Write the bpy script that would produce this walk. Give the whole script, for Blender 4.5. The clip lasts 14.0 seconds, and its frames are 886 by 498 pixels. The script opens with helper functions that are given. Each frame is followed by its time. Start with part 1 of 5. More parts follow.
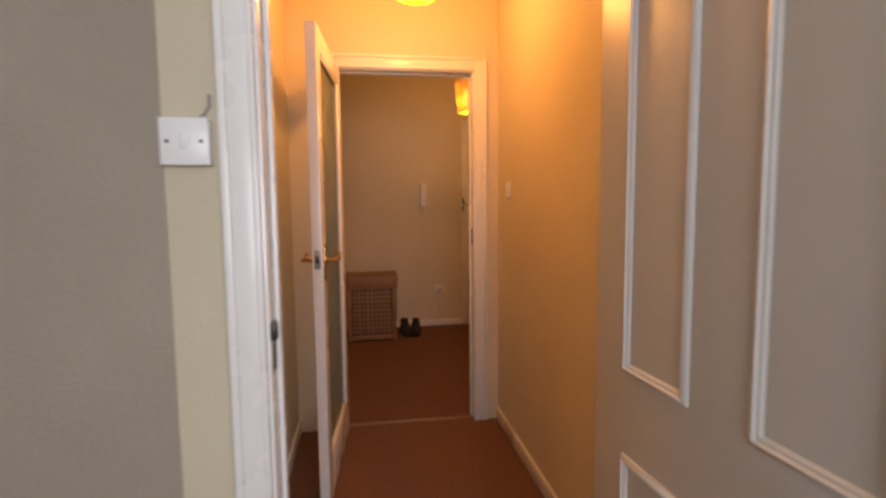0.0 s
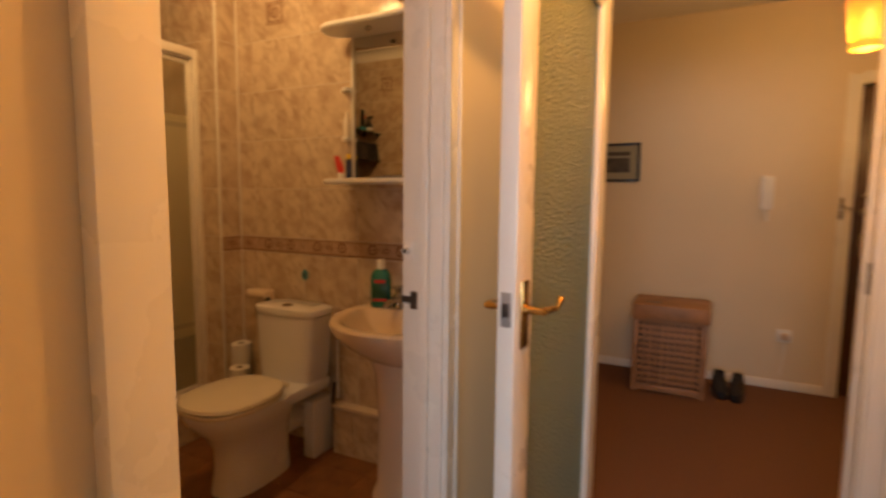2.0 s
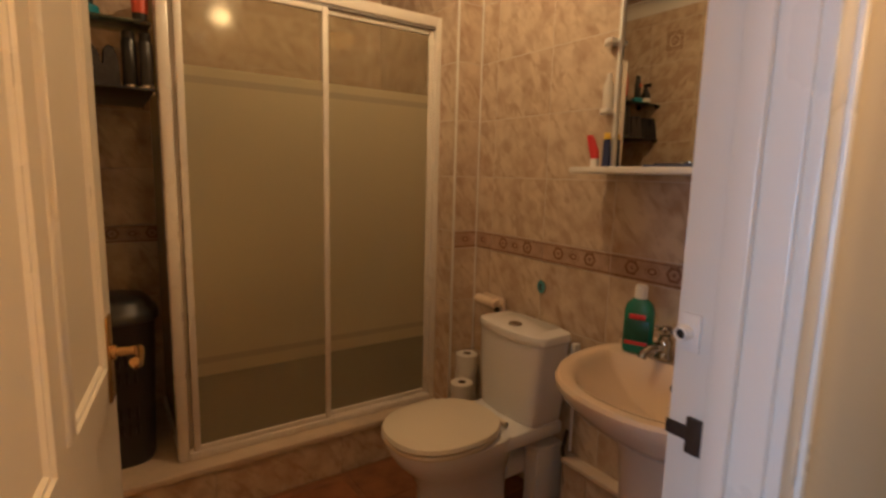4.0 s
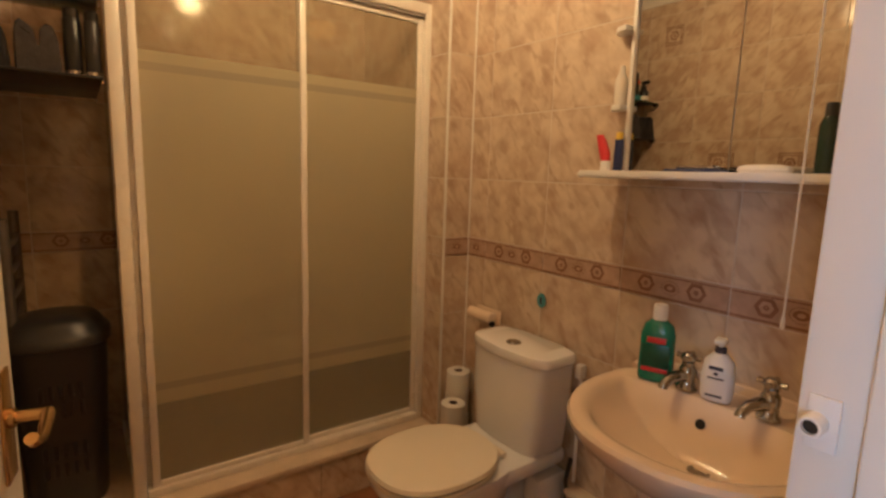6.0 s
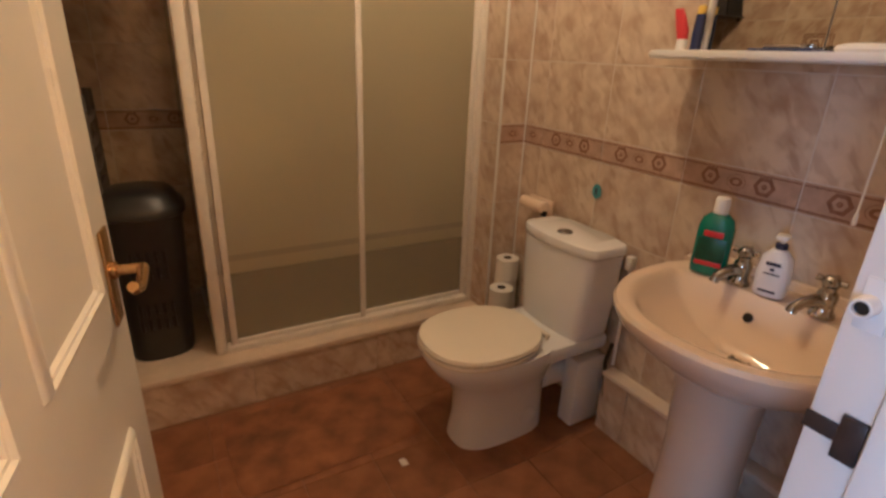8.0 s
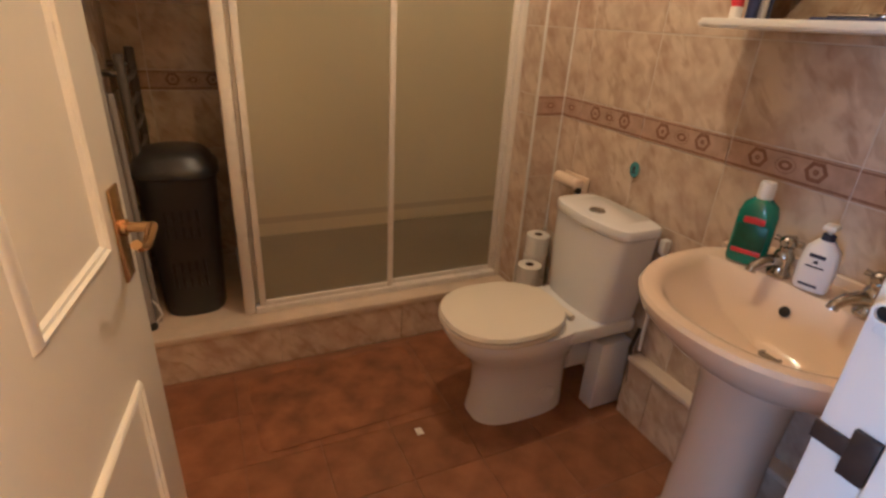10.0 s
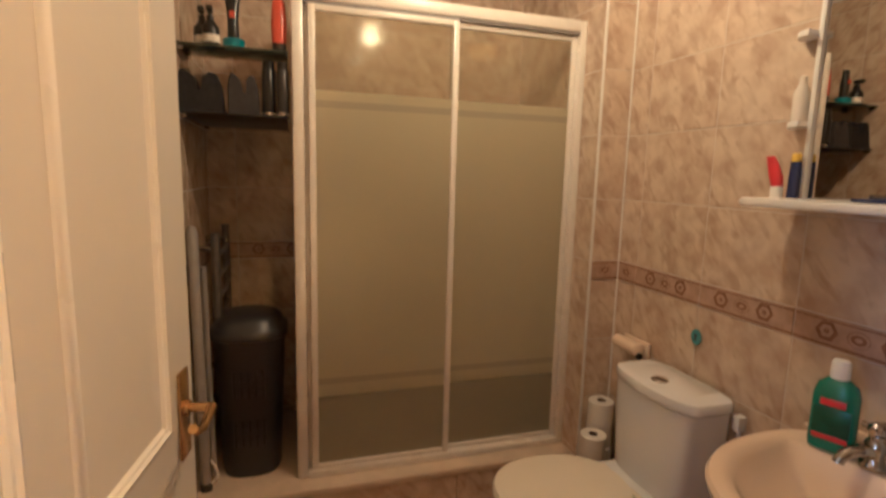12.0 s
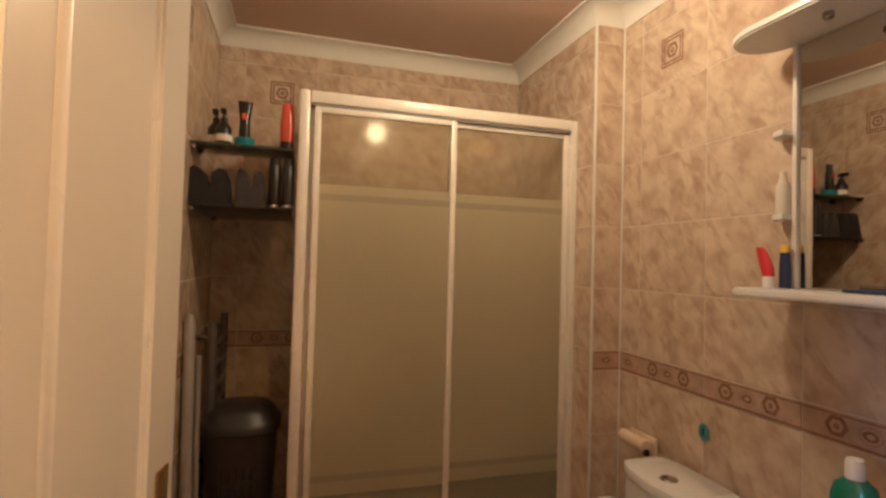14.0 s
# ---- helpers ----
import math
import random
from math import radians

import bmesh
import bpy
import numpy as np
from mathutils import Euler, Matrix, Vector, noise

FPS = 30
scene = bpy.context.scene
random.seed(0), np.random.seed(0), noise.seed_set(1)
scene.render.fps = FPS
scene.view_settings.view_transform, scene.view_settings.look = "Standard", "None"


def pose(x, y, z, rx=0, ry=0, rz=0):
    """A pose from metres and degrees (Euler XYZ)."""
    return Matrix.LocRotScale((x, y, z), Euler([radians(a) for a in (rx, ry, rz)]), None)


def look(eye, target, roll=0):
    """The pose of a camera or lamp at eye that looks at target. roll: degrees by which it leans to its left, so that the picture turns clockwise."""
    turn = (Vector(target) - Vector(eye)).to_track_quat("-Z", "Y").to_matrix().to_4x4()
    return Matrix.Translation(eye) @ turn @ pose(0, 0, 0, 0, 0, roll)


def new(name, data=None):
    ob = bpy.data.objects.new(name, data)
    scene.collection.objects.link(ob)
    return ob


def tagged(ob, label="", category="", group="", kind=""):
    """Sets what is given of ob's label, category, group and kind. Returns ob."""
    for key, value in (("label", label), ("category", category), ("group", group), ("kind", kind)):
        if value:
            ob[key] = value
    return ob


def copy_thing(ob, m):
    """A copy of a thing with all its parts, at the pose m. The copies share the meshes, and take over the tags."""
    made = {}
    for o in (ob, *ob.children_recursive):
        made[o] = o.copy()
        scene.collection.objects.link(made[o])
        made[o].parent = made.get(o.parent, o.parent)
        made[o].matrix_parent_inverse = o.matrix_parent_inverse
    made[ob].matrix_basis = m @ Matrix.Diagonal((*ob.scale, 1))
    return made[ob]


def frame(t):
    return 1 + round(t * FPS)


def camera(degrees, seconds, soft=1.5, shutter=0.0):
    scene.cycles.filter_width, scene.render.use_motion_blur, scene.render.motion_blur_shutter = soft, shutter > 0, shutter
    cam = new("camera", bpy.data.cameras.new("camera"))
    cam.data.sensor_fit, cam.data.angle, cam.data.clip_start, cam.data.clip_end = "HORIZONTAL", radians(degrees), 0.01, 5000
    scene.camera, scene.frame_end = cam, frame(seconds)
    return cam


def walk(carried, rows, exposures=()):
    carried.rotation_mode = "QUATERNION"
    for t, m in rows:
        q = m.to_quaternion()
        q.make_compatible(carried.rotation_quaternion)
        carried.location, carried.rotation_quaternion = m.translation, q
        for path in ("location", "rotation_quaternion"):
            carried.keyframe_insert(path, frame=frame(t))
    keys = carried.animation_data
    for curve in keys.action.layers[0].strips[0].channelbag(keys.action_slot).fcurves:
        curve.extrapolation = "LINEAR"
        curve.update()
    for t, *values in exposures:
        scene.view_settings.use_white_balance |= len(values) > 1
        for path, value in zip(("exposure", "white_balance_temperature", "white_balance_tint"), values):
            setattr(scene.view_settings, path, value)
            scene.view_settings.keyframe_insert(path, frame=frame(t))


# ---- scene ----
cam = camera(82.2, 14.0, soft=2.7, shutter=0.5)
PATH = [
    (0, (0.193, 0.145, 1.274), (0.488, 2.115, 1.091), -0.6),
    (0.5, (0.285, 0.483, 1.284), (0.55, 2.457, 1.106), 0.3),
    (1, (0.341, 0.730, 1.283), (0.334, 2.721, 1.099), 0.2),
    (1.5, (0.371, 0.966, 1.289), (-0.029, 2.918, 1.098), -0.0),
    (2, (0.349, 1.202, 1.284), (-0.539, 2.983, 1.089), 0.6),
    (2.5, (0.284, 1.373, 1.288), (-0.899, 2.971, 1.066), 0.1),
    (3, (0.207, 1.529, 1.304), (-1.248, 2.879, 1.058), 0.3),
    (5.5, (-0.158, 1.808, 1.351), (-1.844, 2.842, 1.05), 1.7),
    (6, (-0.162, 1.813, 1.349), (-1.763, 2.975, 1.054), 1.8),
    (6.5, (-0.152, 1.814, 1.351), (-1.74, 2.994, 1.056), 2.0),
    (7, (-0.15, 1.812, 1.351), (-1.758, 2.934, 0.957), 1.8),
    (7.5, (-0.152, 1.801, 1.344), (-1.776, 2.816, 0.766), 1.7),
    (8, (-0.149, 1.8, 1.334), (-1.76, 2.747, 0.622), 2.4),
    (8.5, (-0.15, 1.813, 1.325), (-1.746, 2.701, 0.511), 2.5),
    (11, (-0.14, 1.875, 1.343), (-1.894, 2.529, 0.639), 1.8),
    (11.5, (-0.12, 1.88, 1.372), (-1.957, 2.497, 0.876), 1.7),
    (12, (-0.11, 1.893, 1.407), (-2.002, 2.474, 1.121), 1.5),
    (12.5, (-0.091, 1.906, 1.424), (-2.008, 2.473, 1.349), 1.4),
    (13, (-0.088, 1.915, 1.433), (-2.008, 2.476, 1.467), 1.3),
    (13.5, (-0.092, 1.908, 1.43), (-2.009, 2.475, 1.481), 1.6),
    (14, (-0.091, 1.91, 1.416), (-2.009, 2.474, 1.47), 1.5),
]
EXPOSURES = [(0.0, -2.08, 7700, 25), (1.0, -2.4, 7300, 20), (1.5, -2.27, 6900, 20), (2.0, -1.6, 6800, 12), (2.5, -1.55, 5900, 8), (3.0, -1.7, 5100, 8), (5.5, -1.2, 5100, 6), (8.5, -0.82, 4250, 7), (11.0, -0.62, 4200, 6), (12.5, -1.03, 4300, 6), (14.0, -1.1, 4350, 7)]
walk(cam, [(t, look(eye, target, roll)) for t, eye, target, roll in PATH], EXPOSURES)

# ---- world and lights ----
world = bpy.data.worlds.new("sky")
scene.world = world
world.use_nodes = True
sky = world.node_tree.nodes.new("ShaderNodeTexSky")
sky.sky_type, sky.sun_disc = "NISHITA", False
sky.sun_elevation, sky.sun_rotation = radians(40), radians(120)
world.node_tree.nodes["Background"].inputs[1].default_value = 0.1
world.node_tree.links.new(sky.outputs[0], world.node_tree.nodes["Background"].inputs[0])


def point_lamp(name, place, watts, colour, radius):
    data = bpy.data.lights.new(name, "POINT")
    data.energy, data.color, data.shadow_soft_size = watts, colour, radius
    ob = new(name, data)
    ob.location = place
    return ob


point_lamp("hall_bulb", (0.417, 2.32, 2.225), 82, (1.0, 0.465, 0.118), 0.055)
point_lamp("entry_bulb", (0.98, 4.13, 2.06), 58, (1.0, 0.52, 0.17), 0.04)
point_lamp("bath_bulb", (-1.37, 2.49, 2.395), 62, (1.0, 0.585, 0.215), 0.05)
win = bpy.data.lights.new("window_daylight", "AREA")
win.shape, win.size, win.size_y, win.energy, win.color = "RECTANGLE", 2.6, 1.2, 430, (0.66, 0.82, 1.0)
win_ob = new("window_daylight", win)
win_ob.matrix_world = look((0.8, -2.57, 1.55), (0.8, 0, 1.45))


# ---- materials ----
def mat(name, colour, rough=0.5, metal=0.0, bump=0.0, scale=40.0, vary=0.0, vary_scale=3.0, coat=0.0, spec=0.5, random=0.0, dark=None):
    m = bpy.data.materials.new(name)
    m.use_nodes = True
    nt = m.node_tree
    b = nt.nodes["Principled BSDF"]
    b.inputs["Base Color"].default_value = (*colour, 1)
    b.inputs["Roughness"].default_value = rough
    b.inputs["Metallic"].default_value = metal
    b.inputs["Coat Weight"].default_value = coat
    b.inputs["Coat Roughness"].default_value = 0.08
    b.inputs["Specular IOR Level"].default_value = spec
    co = nt.nodes.new("ShaderNodeTexCoord")
    if vary:
        n = nt.nodes.new("ShaderNodeTexNoise")
        n.inputs["Scale"].default_value, n.inputs["Detail"].default_value = vary_scale, 6
        nt.links.new(co.outputs["Object"], n.inputs["Vector"])
        r = nt.nodes.new("ShaderNodeValToRGB")
        d = dark or tuple(c * (1 - vary) for c in colour)
        r.color_ramp.elements[0].position, r.color_ramp.elements[1].position = 0.3, 0.7
        r.color_ramp.elements[0].color, r.color_ramp.elements[1].color = (*d, 1), (*colour, 1)
        nt.links.new(n.outputs["Fac"], r.inputs["Fac"])
        out = r.outputs["Color"]
        if random:
            oi = nt.nodes.new("ShaderNodeObjectInfo")
            hs = nt.nodes.new("ShaderNodeHueSaturation")
            mr = nt.nodes.new("ShaderNodeMapRange")
            mr.inputs["To Min"].default_value, mr.inputs["To Max"].default_value = 1 - random, 1 + random
            nt.links.new(oi.outputs["Random"], mr.inputs["Value"])
            nt.links.new(mr.outputs["Result"], hs.inputs["Value"])
            nt.links.new(out, hs.inputs["Color"])
            out = hs.outputs["Color"]
        nt.links.new(out, b.inputs["Base Color"])
        rr = nt.nodes.new("ShaderNodeMapRange")
        rr.inputs["To Min"].default_value, rr.inputs["To Max"].default_value = min(1, rough * 1.15), rough * 0.85
        nt.links.new(n.outputs["Fac"], rr.inputs["Value"])
        nt.links.new(rr.outputs["Result"], b.inputs["Roughness"])
    if bump:
        n2 = nt.nodes.new("ShaderNodeTexNoise")
        n2.inputs["Scale"].default_value, n2.inputs["Detail"].default_value = scale, 4
        nt.links.new(co.outputs["Object"], n2.inputs["Vector"])
        bp = nt.nodes.new("ShaderNodeBump")
        bp.inputs["Strength"].default_value, bp.inputs["Distance"].default_value = bump, 0.004
        nt.links.new(n2.outputs["Fac"], bp.inputs["Height"])
        nt.links.new(bp.outputs["Normal"], b.inputs["Normal"])
    return m


def marble_tile(name, light, dark, rough=0.11):
    """Glazed wall tile: clouded beige with thin rust-coloured veins, shifted from tile to tile."""
    m = bpy.data.materials.new(name)
    m.use_nodes = True
    nt = m.node_tree
    N, L = nt.nodes.new, nt.links.new
    b = nt.nodes["Principled BSDF"]
    co, oi = N("ShaderNodeTexCoord"), N("ShaderNodeObjectInfo")
    mul = N("ShaderNodeVectorMath")
    mul.operation = "SCALE"
    mul.inputs[0].default_value = (37.0, 53.0, 71.0)
    L(oi.outputs["Random"], mul.inputs["Scale"])
    add = N("ShaderNodeVectorMath")
    L(co.outputs["Object"], add.inputs[0])
    L(mul.outputs[0], add.inputs[1])
    turn = N("ShaderNodeMapping")
    turn.inputs["Rotation"].default_value = (0, radians(38), 0)
    L(add.outputs[0], turn.inputs["Vector"])
    long = N("ShaderNodeMapping")
    long.inputs["Scale"].default_value = (1.0, 1.0, 0.40)
    L(turn.outputs[0], long.inputs["Vector"])
    cloud, vein, fine = N("ShaderNodeTexNoise"), N("ShaderNodeTexNoise"), N("ShaderNodeTexNoise")
    for n, s, d, src in ((cloud, 13.0, 2, add), (vein, 30.0, 2.0, long), (fine, 15.0, 2, add)):
        n.inputs["Scale"].default_value, n.inputs["Detail"].default_value = s, d
        L(src.outputs[0], n.inputs["Vector"])
    vein.inputs["Distortion"].default_value = 0.5
    ramp = N("ShaderNodeValToRGB")
    ramp.color_ramp.elements[0].position, ramp.color_ramp.elements[0].color = 0.34, (*dark, 1)
    ramp.color_ramp.elements[1].position, ramp.color_ramp.elements[1].color = 0.62, (*light, 1)
    L(cloud.outputs["Fac"], ramp.inputs["Fac"])
    band = N("ShaderNodeValToRGB")
    e = band.color_ramp.elements
    e[0].position, e[0].color = 0.48, (0, 0, 0, 1)
    e[1].position, e[1].color = 0.66, (1, 1, 1, 1)
    L(vein.outputs["Fac"], band.inputs["Fac"])
    mask = N("ShaderNodeMath")
    mask.operation = "MULTIPLY"
    L(band.outputs["Color"], mask.inputs[0])
    L(fine.outputs["Fac"], mask.inputs[1])
    mix = N("ShaderNodeMix")
    mix.data_type = "RGBA"
    mix.inputs["B"].default_value = (dark[0] * 0.74, dark[1] * 0.66, dark[2] * 0.60, 1)
    L(mask.outputs[0], mix.inputs["Factor"])
    L(ramp.outputs["Color"], mix.inputs["A"])
    L(mix.outputs["Result"], b.inputs["Base Color"])
    b.inputs["Roughness"].default_value = rough
    bp = N("ShaderNodeBump")
    bp.inputs["Strength"].default_value, bp.inputs["Distance"].default_value = 0.12, 0.002
    L(cloud.outputs["Fac"], bp.inputs["Height"])
    L(bp.outputs["Normal"], b.inputs["Normal"])
    return m


def pane_mat(name, colour, clear, haze, rough, relief=0.0, ior=1.5):
    """Obscured glass: part straight through, part scattered, with a glossy face."""
    m = bpy.data.materials.new(name)
    m.use_nodes = True
    nt = m.node_tree
    N, L = nt.nodes.new, nt.links.new
    nt.nodes.remove(nt.nodes["Principled BSDF"])
    out = nt.nodes["Material Output"]
    tr, df, tp, gl = N("ShaderNodeBsdfTranslucent"), N("ShaderNodeBsdfDiffuse"), N("ShaderNodeBsdfTransparent"), N("ShaderNodeBsdfGlossy")
    for n in (tr, df):
        n.inputs["Color"].default_value = (*colour, 1)
    tp.inputs["Color"].default_value = (*(c ** 0.3 for c in colour), 1)
    gl.inputs["Roughness"].default_value = rough
    m1, m2, m3 = N("ShaderNodeMixShader"), N("ShaderNodeMixShader"), N("ShaderNodeMixShader")
    m1.inputs[0].default_value = haze
    L(tr.outputs[0], m1.inputs[1])
    L(df.outputs[0], m1.inputs[2])
    m2.inputs[0].default_value = clear
    L(m1.outputs[0], m2.inputs[1])
    L(tp.outputs[0], m2.inputs[2])
    if relief:
        co, vo, bp = N("ShaderNodeTexCoord"), N("ShaderNodeTexVoronoi"), N("ShaderNodeBump")
        vo.feature, vo.inputs["Scale"].default_value = "SMOOTH_F1", relief
        bp.inputs["Strength"].default_value, bp.inputs["Distance"].default_value = 1.0, 0.009
        L(co.outputs["Object"], vo.inputs["Vector"])
        L(vo.outputs["Distance"], bp.inputs["Height"])
        for n in (gl, df, tr):
            L(bp.outputs["Normal"], n.inputs["Normal"])
    fr = N("ShaderNodeFresnel")
    fr.inputs["IOR"].default_value = ior
    L(fr.outputs[0], m3.inputs[0])
    L(m2.outputs[0], m3.inputs[1])
    L(gl.outputs[0], m3.inputs[2])
    L(m3.outputs[0], out.inputs["Surface"])
    return m


def glow_mat(name, colour, strength):
    m = bpy.data.materials.new(name)
    m.use_nodes = True
    b = m.node_tree.nodes["Principled BSDF"]
    b.inputs["Base Color"].default_value = (*colour, 1)
    b.inputs["Emission Color"].default_value = (*colour, 1)
    b.inputs["Emission Strength"].default_value = strength
    b.inputs["Roughness"].default_value = 0.4
    return m


HALL = mat("magnolia_wall", (0.70, 0.61, 0.47), 0.75, bump=0.15, scale=90, vary=0.06, vary_scale=1.5)
LAYERG = mat("greyish_beige_layer", (0.35, 0.30, 0.23), 0.85, bump=0.4, scale=120, vary=0.12, vary_scale=2.5)
PAPER = mat("painted_wallpaper", (0.60, 0.53, 0.38), 0.8, bump=0.3, scale=140, vary=0.08, vary_scale=2.0)
PEACHC = mat("peach_ceiling_paint", (0.60, 0.46, 0.37), 0.8, bump=0.15, scale=50, vary=0.06)
CEIL = mat("white_ceiling", (0.78, 0.75, 0.70), 0.85, bump=0.1, scale=60, vary=0.04)
GLOSS = mat("white_gloss_paint", (0.80, 0.78, 0.74), 0.28, bump=0.06, scale=30, vary=0.05, vary_scale=4)
DOORW = mat("cream_door_paint", (0.66, 0.62, 0.56), 0.38, bump=0.1, scale=70, vary=0.05, vary_scale=3)
CARPET = mat("brown_carpet", (0.20, 0.105, 0.075), 0.95, bump=0.9, scale=260, vary=0.3, vary_scale=120, spec=0.1)
TILE = marble_tile("beige_marble_tile", (0.67, 0.555, 0.42), (0.51, 0.385, 0.28))
BORDER = mat("border_tile_glaze", (0.52, 0.36, 0.26), 0.2, vary=0.25, vary_scale=30)
BORDERD = mat("border_rust_glaze", (0.29, 0.16, 0.105), 0.22, vary=0.25, vary_scale=60)
GROUT = mat("white_grout", (0.70, 0.63, 0.54), 0.8, bump=0.3, scale=200, vary=0.15, vary_scale=8)
VINYL = mat("terracotta_floor_tile", (0.33, 0.137, 0.052), 0.40, bump=0.25, scale=26, vary=0.5, vary_scale=9, random=0.12)
VGROUT = mat("floor_joint", (0.30, 0.15, 0.075), 0.8, bump=0.4, scale=150, vary=0.2)
CERAMIC = mat("white_sanitary_ceramic", (0.80, 0.80, 0.82), 0.08, vary=0.02, vary_scale=5, coat=0.3)
PEACH = mat("peach_sanitary_ceramic", (0.80, 0.65, 0.49), 0.08, vary=0.03, vary_scale=5, coat=0.3)
SEATM = mat("cream_toilet_seat_plastic", (0.80, 0.74, 0.63), 0.18, vary=0.03, vary_scale=5)
ALU = mat("white_coated_aluminium", (0.80, 0.75, 0.68), 0.28, vary=0.04, vary_scale=10)
CHROME = mat("chrome", (0.42, 0.41, 0.40), 0.10, metal=1.0, vary=0.1, vary_scale=40)
BRASS = mat("worn_brass", (0.62, 0.40, 0.15), 0.25, metal=1.0, vary=0.25, vary_scale=50)
DARKMETAL = mat("dark_bronze_metal", (0.07, 0.055, 0.05), 0.4, metal=0.6, vary=0.3, vary_scale=60)
WHITEP = mat("white_plastic", (0.80, 0.79, 0.77), 0.3, vary=0.03)
GREYP = mat("charcoal_plastic", (0.030, 0.028, 0.029), 0.35, bump=0.1, scale=60, vary=0.2, vary_scale=20)
BLACKP = mat("black_plastic", (0.012, 0.012, 0.014), 0.3, vary=0.3, vary_scale=30)
BLACKC = mat("black_fabric", (0.018, 0.017, 0.02), 0.85, bump=0.6, scale=220, vary=0.3, vary_scale=60)
GREYC = mat("grey_fabric", (0.05, 0.043, 0.045), 0.9, bump=0.6, scale=220, vary=0.3, vary_scale=60)
DULLT = mat("dull_grey_steel_tube", (0.15, 0.135, 0.125), 0.4, metal=0.5, vary=0.2, vary_scale=30)
GREYT = mat("grey_painted_tube", (0.30, 0.28, 0.27), 0.35, vary=0.15, vary_scale=20)
PINE = mat("oiled_pine", (0.36, 0.185, 0.085), 0.5, bump=0.2, scale=60, vary=0.3, vary_scale=14, random=0.15)
BROWN = mat("dark_brown_door", (0.075, 0.032, 0.018), 0.35, bump=0.2, scale=50, vary=0.4, vary_scale=12)
PAPERW = mat("white_paper", (0.80, 0.76, 0.70), 0.9, bump=0.4, scale=120, vary=0.05)
CARD = mat("brown_card", (0.12, 0.07, 0.045), 0.8)
RED = mat("red_plastic", (0.60, 0.03, 0.03), 0.3, vary=0.1)
ORANGE = mat("orange_red_plastic", (0.62, 0.09, 0.03), 0.3, vary=0.15)
YELLOW = mat("yellow_plastic", (0.75, 0.52, 0.03), 0.35)
BLUE = mat("navy_plastic", (0.02, 0.03, 0.11), 0.35)
PALEBLUE = mat("pale_blue_plastic", (0.35, 0.45, 0.55), 0.35)
TEAL = mat("teal_plastic", (0.02, 0.22, 0.30), 0.35, vary=0.2, vary_scale=40)
GREEN = mat("green_liquid_bottle", (0.02, 0.21, 0.145), 0.12, vary=0.2, vary_scale=12, coat=0.4)
INK = mat("dark_ink", (0.03, 0.03, 0.06), 0.6)
STICK = mat("turquoise_sticker", (0.10, 0.33, 0.38), 0.5, vary=0.2, vary_scale=80)
MIRROR = mat("silvered_mirror", (0.62, 0.60, 0.56), 0.015, metal=1.0)
FROST = pane_mat("satin_shower_glass", (0.77, 0.71, 0.49), 0.10, 0.46, 0.05)
CLEARISH = pane_mat("clear_shower_glass", (0.78, 0.70, 0.50), 0.86, 0.42, 0.03)
FOOTG = pane_mat("lightly_frosted_shower_glass", (0.72, 0.67, 0.50), 0.50, 0.42, 0.03)
STRIPE = pane_mat("etched_stripe_glass", (0.70, 0.64, 0.46), 0.20, 0.5, 0.04)
SHELFG = pane_mat("smoked_shelf_glass", (0.30, 0.38, 0.34), 0.6, 0.3, 0.03)
OBSCURE = pane_mat("hammered_door_glass", (0.36, 0.41, 0.23), 0.08, 0.30, 0.11, relief=125.0, ior=2.2)
WINGLASS = pane_mat("window_glass", (0.95, 0.97, 0.97), 0.97, 0.0, 0.02)
SHADEY = glow_mat("lit_yellow_shade", (1.0, 0.62, 0.06), 2.4)
SHADEO = glow_mat("lit_amber_glass", (0.62, 0.40, 0.15), 1.0)
nt_o = SHADEO.node_tree
see, mix_o = nt_o.nodes.new("ShaderNodeBsdfTransparent"), nt_o.nodes.new("ShaderNodeMixShader")
see.inputs["Color"].default_value, mix_o.inputs[0].default_value = (1.0, 0.78, 0.42, 1), 0.45
nt_o.links.new(nt_o.nodes["Principled BSDF"].outputs[0], mix_o.inputs[1])
nt_o.links.new(see.outputs[0], mix_o.inputs[2])
nt_o.links.new(mix_o.outputs[0], nt_o.nodes["Material Output"].inputs["Surface"])
BOWL = glow_mat("lit_amber_bowl_glass", (1.0, 0.58, 0.14), 1.1)
BULB = glow_mat("lit_bulb", (1.0, 0.78, 0.45), 22.0)
GLOBE = glow_mat("lit_opal_glass", (1.0, 0.74, 0.46), 5.0)
MAT_BROWN = mat("worn_brown_bath_mat", (0.36, 0.155, 0.062), 0.95, bump=0.7, scale=150, vary=0.5, vary_scale=9, dark=(0.17, 0.080, 0.042), spec=0.15)


# ---- mesh helpers ----
def box(bm, x0, x1, y0, y1, z0, z1, bevel=0.0, seg=2):
    r = bmesh.ops.create_cube(bm, size=1.0)
    bmesh.ops.scale(bm, vec=(x1 - x0, y1 - y0, z1 - z0), verts=r["verts"])
    bmesh.ops.translate(bm, vec=((x0 + x1) / 2, (y0 + y1) / 2, (z0 + z1) / 2), verts=r["verts"])
    if bevel:
        edges = list({e for v in r["verts"] for e in v.link_edges})
        bmesh.ops.bevel(bm, geom=edges, offset=bevel, segments=seg, affect="EDGES", profile=0.5)
    return bm


def boxes(*spec, bevel=0.0):
    bm = bmesh.new()
    for b in spec:
        box(bm, *b, bevel=bevel)
    return bm


